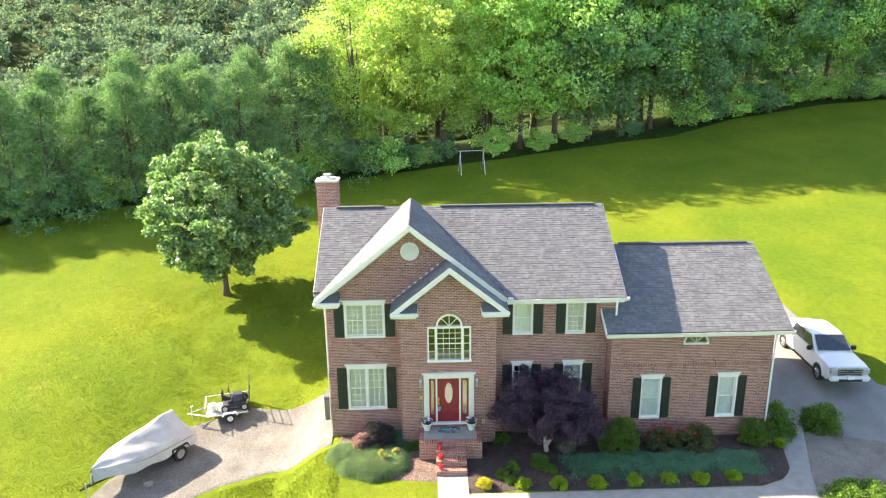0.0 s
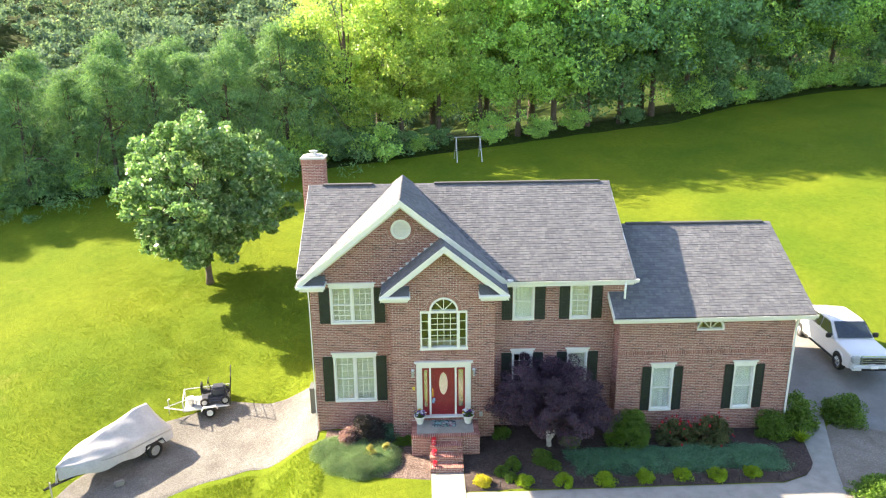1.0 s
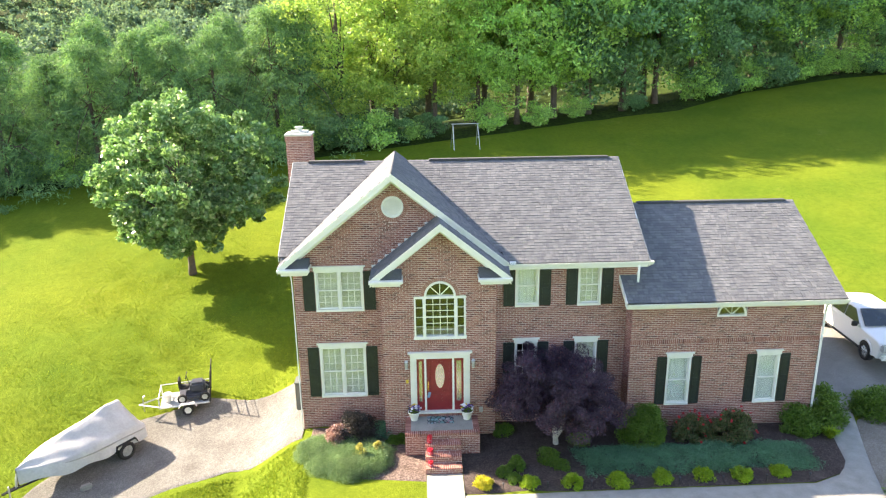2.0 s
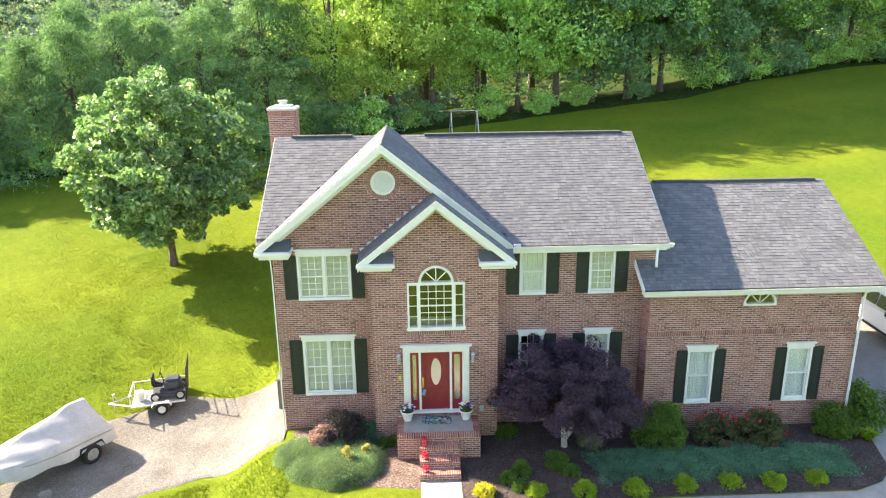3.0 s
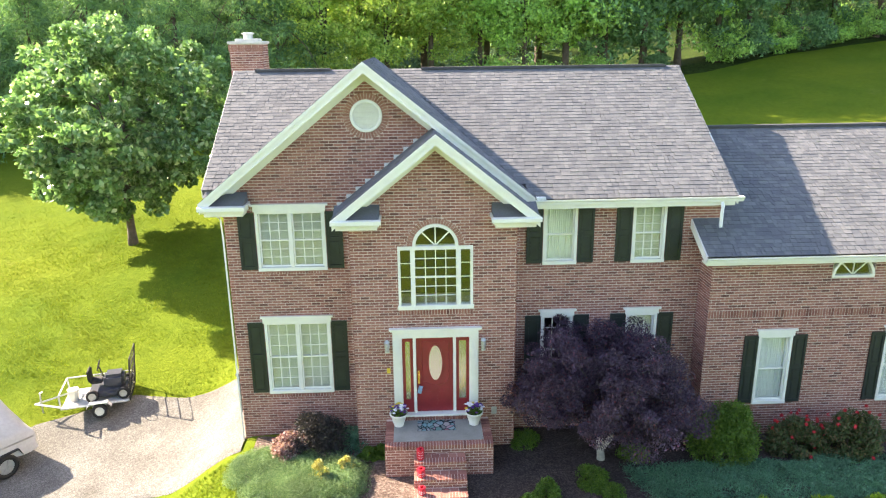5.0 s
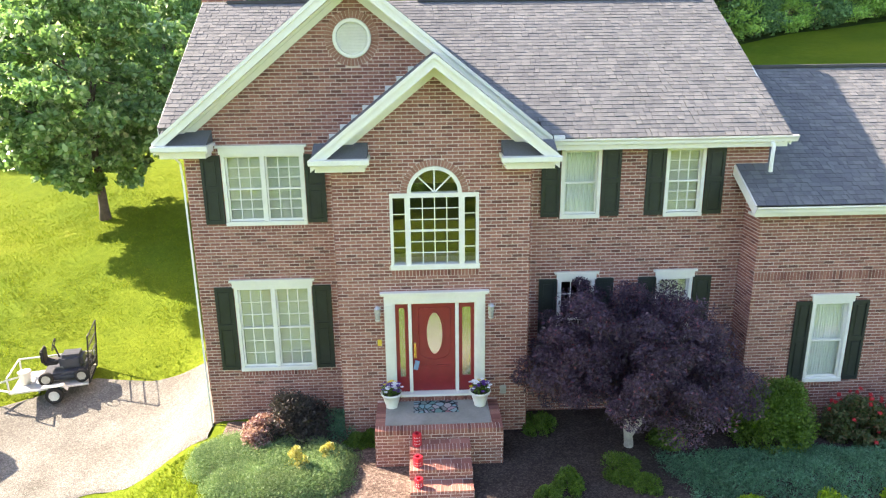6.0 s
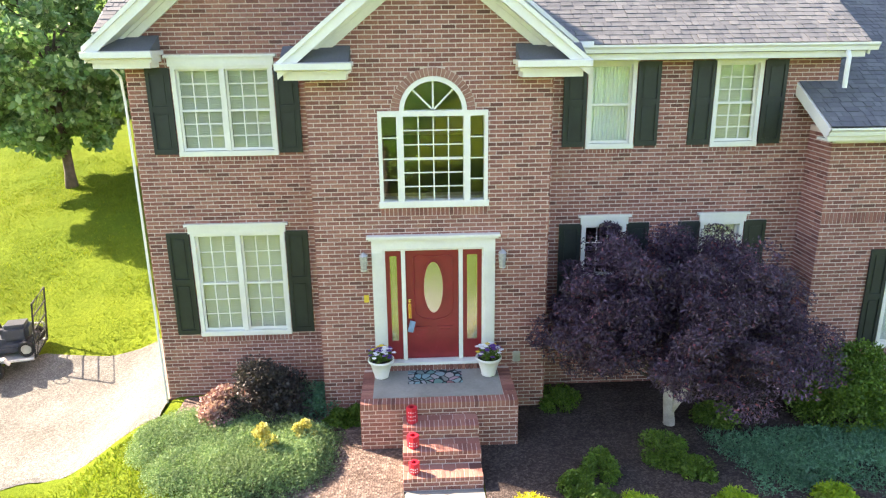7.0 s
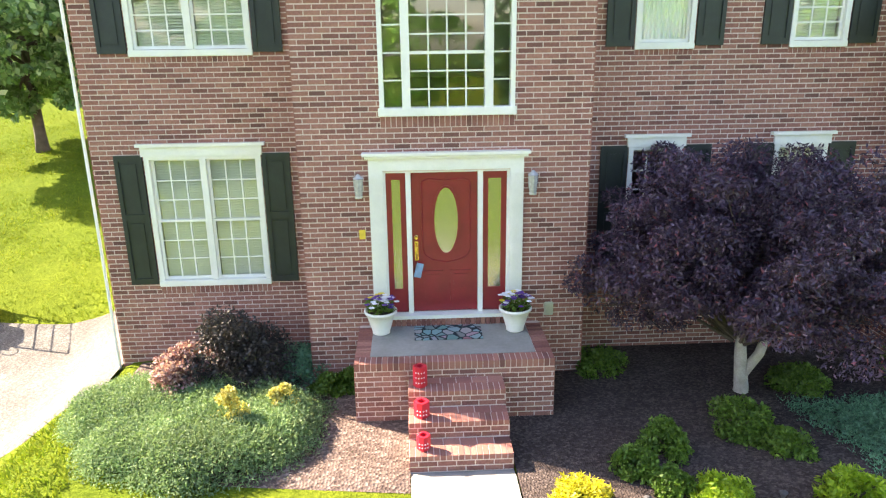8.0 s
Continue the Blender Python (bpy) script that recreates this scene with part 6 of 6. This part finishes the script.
for x in (-0.38, 0.42):
    for y in (-0.45, 0.45):
        w_ = wheel(mw, (x, y, 0.17), 0.17, 0.12, M_GALV)
        w_.matrix_basis = pose(x, y, 0.17, 0, 0, 90)
mw.scale = (1.15, 1.15, 1.2)
bk = thing("bucket", "white plastic bucket on the trailer", "bucket", (-11.6, 5.0, ut.location.z + 0.425))
bm = bmesh.new()
lathe(bm, [(0.13, 0), (0.165, 0.36), (0.175, 0.37), (0.175, 0.39), (0.155, 0.39), (0.12, 0.02)], 18)
part("body", bm, M_WHITE, bk, smooth=True)
bm = bmesh.new()
tube(bm, [(0.17 * math.cos(a), 0.02, 0.36 - 0.15 * math.sin(a)) for a in np.arange(0, 3.2, 0.3)], 0.006, 5)
part("handle", bm, M_GALV, bk)

# ---- pickup truck ----
M_CAR = plain("truck_white", (0.66, 0.67, 0.68), 0.18, 0.02, 2, bump=0.0)
M_CARGLASS = plain("truck_glass", (0.02, 0.03, 0.04), 0.05, 0.1, 3, bump=0.0, spec=0.9)
M_CHROME = plain("chrome", (0.62, 0.63, 0.65), 0.15, 0.1, 8, 0.9)
M_LAMP = plain("headlight_glass", (0.48, 0.49, 0.52), 0.1, 0.1, 14, 0.2)
truck = thing("pickup_truck", "white four-door pickup truck parked on the drive", "truck", (18.82, 5.3, ground_z(18.82, 5.3) + 0.06), -3)
truck.scale = (0.96, 1, 0.99)


def ribbed(profile, half, tuck=0.0, crown=0.05):
    """A body from a side outline in y and z, as wide as 2 * half, drawn in by tuck towards its top and rounded across."""
    zs, ys = [p[1] for p in profile], [p[0] for p in profile]
    z0, z1, ym = min(zs), max(zs), sum(ys) / len(ys)
    bm = bmesh.new()
    rings = []
    for u in (-1.0, -0.97, -0.88, -0.6, -0.25, 0.25, 0.6, 0.88, 0.97, 1.0):
        drop = crown * u * u + (0.05 if abs(u) == 1 else 0.015 if abs(u) > 0.9 else 0)
        ring = []
        for y, z in profile:
            h = (z - z0) / (z1 - z0)
            pull = 1 - (0.05 * u * u + (0.02 if abs(u) == 1 else 0)) * (1 if abs(y - ym) > 1.2 else 0.3)
            ring.append(bm.verts.new((u * half * (1 - tuck * h), ym + (y - ym) * pull, z - drop * h)))
        rings.append(ring)
    for p, q in zip(rings, rings[1:]):
        for k in range(len(p)):
            bm.faces.new((p[k], p[(k + 1) % len(p)], q[(k + 1) % len(p)], q[k]))
    bm.faces.new(rings[0])
    bm.faces.new(rings[-1][::-1])
    return bm


body = part("body", ribbed([(-2.80, 0.45), (-2.86, 0.75), (-2.84, 1.04), (-2.74, 1.13), (-2.4, 1.19), (-1.35, 1.26), (1.1, 1.27), (2.8, 1.27), (2.85, 0.5), (2.1, 0.42), (-2.0, 0.42)], 1.0, 0.06), M_CAR, truck, "glossy white truck body", bevel=0.02)
part("cab", ribbed([(-1.42, 1.2), (-0.55, 1.84), (-0.2, 1.92), (1.0, 1.92), (1.3, 1.84), (1.42, 1.2)], 0.93, 0.16), M_CAR, truck, bevel=0.02)
bm = bmesh.new()
prism(bm, [(-0.80, -1.33, 1.28), (0.80, -1.33, 1.28), (0.70, -0.62, 1.80), (-0.70, -0.62, 1.80)], (0, -0.035, 0.03))
part("windscreen", bm, M_CARGLASS, truck, "dark glass windscreen")
for s in (-1, 1):
    for ya, yb, yc, yd in ((-1.1, 0.0, 0.0, -0.55), (0.08, 1.2, 1.05, 0.08)):
        bm = bmesh.new()
        prism(bm, [(s * 0.925, ya, 1.30), (s * 0.925, yb, 1.30), (s * 0.805, yc, 1.78), (s * 0.805, yd, 1.78)], (s * 0.02, 0, 0))
        part("side_window", bm, M_CARGLASS, truck)
    bm = bmesh.new()
    box(bm, s * 0.98 - 0.0, s * 0.98 + s * 0.24, -1.12, -0.98, 1.2, 1.42) if s > 0 else box(bm, s * 0.98 - 0.24, s * 0.98, -1.12, -0.98, 1.2, 1.42)
    part("mirror", bm, M_BLACK, truck, bevel=0.03)
    boxes("headlight", M_LAMP, truck, (s * 0.755 - 0.18, s * 0.755 + 0.18, -2.91, -2.70, 0.76, 1.08), bevel=0.05)
    bm = bmesh.new()
    tube(bm, [(s * 1.02, -1.6, 0.42), (s * 1.02, 1.5, 0.42)], 0.05, 6)
    part("side_step", bm, M_BLACK, truck)
    for y in (-1.85, 1.8):
        wheel(truck, (s * 0.9, y, 0.40), 0.40, 0.27, M_CHROME)
        bm = bmesh.new()
        for k in range(12):
            a0, a1 = math.pi * k / 12, math.pi * (k + 1) / 12
            prism(bm, [(s * 0.93, y + q * math.cos(a), 0.42 + q * math.sin(a)) for q, a in ((0.44, a0), (0.51, a0), (0.51, a1), (0.44, a1))], (s * 0.08, 0, 0))
        part("wheel_arch", bm, M_CAR, truck)
        bm = bmesh.new()
        prism(bm, [(s * 0.955, y + 0.45 * math.cos(math.pi * k / 12), 0.42 + 0.45 * math.sin(math.pi * k / 12)) for k in range(13)], (s * 0.035, 0, 0))
        part("wheel_well", bm, M_BLACK, truck)
gr = boxes("grille", M_CHROME, truck, (-0.58, 0.58, -2.93, -2.80, 0.68, 1.10), bevel=0.03)
boxes("emblem", M_BLACK, gr, (-0.1, 0.1, -2.945, -2.93, 0.87, 0.95))
for k in range(3):
    boxes("grille_bar", M_BLACK, gr, (-0.5, 0.5, -2.936, -2.925, 0.77 + 0.1 * k, 0.82 + 0.1 * k))
boxes("bumper", M_CAR, truck, (-0.97, 0.97, -3.0, -2.78, 0.44, 0.70), bevel=0.07)
boxes("lower_grille", M_BLACK, truck, (-0.55, 0.55, -3.03, -2.98, 0.48, 0.58))
boxes("number_plate", M_PETALW, truck, (-0.16, 0.16, -3.045, -3.02, 0.58, 0.70))
boxes("bed_cover", M_CAR, truck, (-0.86, 0.86, 1.5, 2.78, 1.24, 1.30), bevel=0.02)


# ---- single bricks ----
def openings(*dims, grow=0.0):
    return [(d[0] - grow, d[1] + grow, d[2], d[3]) for d in dims]


heads = [(w[0], w[1], w[2] - 0.15, w[3] + 0.02) for w in (W_LL, W_LU, W_RU1, W_RU2, W_RL1, W_RL2)]
lay_bricks(wall_main, running_bond(MX0, BX0, ZB, 5.15, YW, heads))
lay_bricks(wall_main, running_bond(BX1, MX1, ZB, 5.15, YW, heads))
lay_bricks(wall_main, running_bond(lambda z: max(MX0, GC - (8.36 - z) / PITCH), lambda z: min(1.9, GC + (8.36 - z) / PITCH), 5.16, 8.3, YW,
           [(lambda z: GC - math.sqrt(max(0, 0.54 ** 2 - (z - 7.35) ** 2)), lambda z: GC + math.sqrt(max(0, 0.54 ** 2 - (z - 7.35) ** 2)), 6.81, 7.89)]))
for w in (W_LL, W_LU, W_RU1, W_RU2, W_RL1, W_RL2):
    lay_bricks(wall_main, soldiers(w[0], w[1], course_at(w[2] - 0.15) - 0.004, w[2] - 0.045, YW), mat=M_BRICK)


def ring(xc, zc, r0, r1, y, a0, a1, n, parent):
    bm = bmesh.new()
    for k in range(n):
        s, e = a0 + (a1 - a0) * (k + 0.07) / n, a0 + (a1 - a0) * (k + 0.93) / n
        prism(bm, [(xc + r * math.cos(a), y - 0.014, zc + r * math.sin(a)) for r, a in ((r0, s), (r1, s), (r1, e), (r0, e))], (0, 0.03, 0))
    part("brick_ring", bm, M_BRICKPALE, parent)


ring(GC, 7.35, 0.385, 0.535, YW, 0, 2 * math.pi, 42, wall_main)
ring(BC, 4.38, 0.55, 0.68, YB, 0, math.pi, 28, wall_bay)
near = lambda d: 0.15 < d[4] < 2.1 and (-1.75 < d[0] < -1.0 or 1.05 < d[0] < 1.75)
lay_bricks(wall_bay, running_bond(lambda z: max(BX0, 0.08 - (6.84 - z) / PITCH), lambda z: min(BX1, 0.08 + (6.84 - z) / PITCH), ZB, 6.8, YB,
           [(W_C[0], W_C[1], 2.68, 4.39), (lambda z: BC - math.sqrt(max(0, 0.69 ** 2 - (z - 4.38) ** 2)), lambda z: BC + math.sqrt(max(0, 0.69 ** 2 - (z - 4.38) ** 2)), 4.38, 5.07),
            (-1.03, 1.09, -0.1, 2.30), (SX0, SX1, -2, SZ)]), None, near)
lay_bricks(wall_bay, soldiers(W_C[0], W_C[1], course_at(2.68) - 0.004, 2.795, YB), mat=M_BRICK)
gh = [(w[0], w[1], w[2] - 0.13, w[3] + 0.02) for w in (W_G1, W_G2)]
lay_bricks(wall_gar, running_bond(GX0, GX1, ZB, 3.75, YG, gh + [(GX0, GX1, course_at(2.31) + 0.001, course_at(2.5) + 0.001), (FAN[0] - 0.01, FAN[1] + 0.01, FAN[2] - 0.01, 3.9)]))
lay_bricks(wall_gar, soldiers(GX0, GX1, course_at(2.31), course_at(2.5) - 0.015, YG), mat=M_BRICK)
for w in (W_G1, W_G2):
    lay_bricks(wall_gar, soldiers(w[0], w[1], course_at(w[2] - 0.13) - 0.004, w[2] - 0.045, YG), mat=M_BRICK)
lay_bricks(wall_gar, running_bond(-YW, -YG, ZB, 3.9, 0.0, []), Matrix.Translation((GX0, 0, 0)) @ Matrix.Rotation(radians(-90), 4, "Z"))
lay_bricks(stoop, stoop_bricks(), None, lambda d: d[2] < SY + 0.01 and d[3] - d[2] > 0.1, mat=M_STOOP)
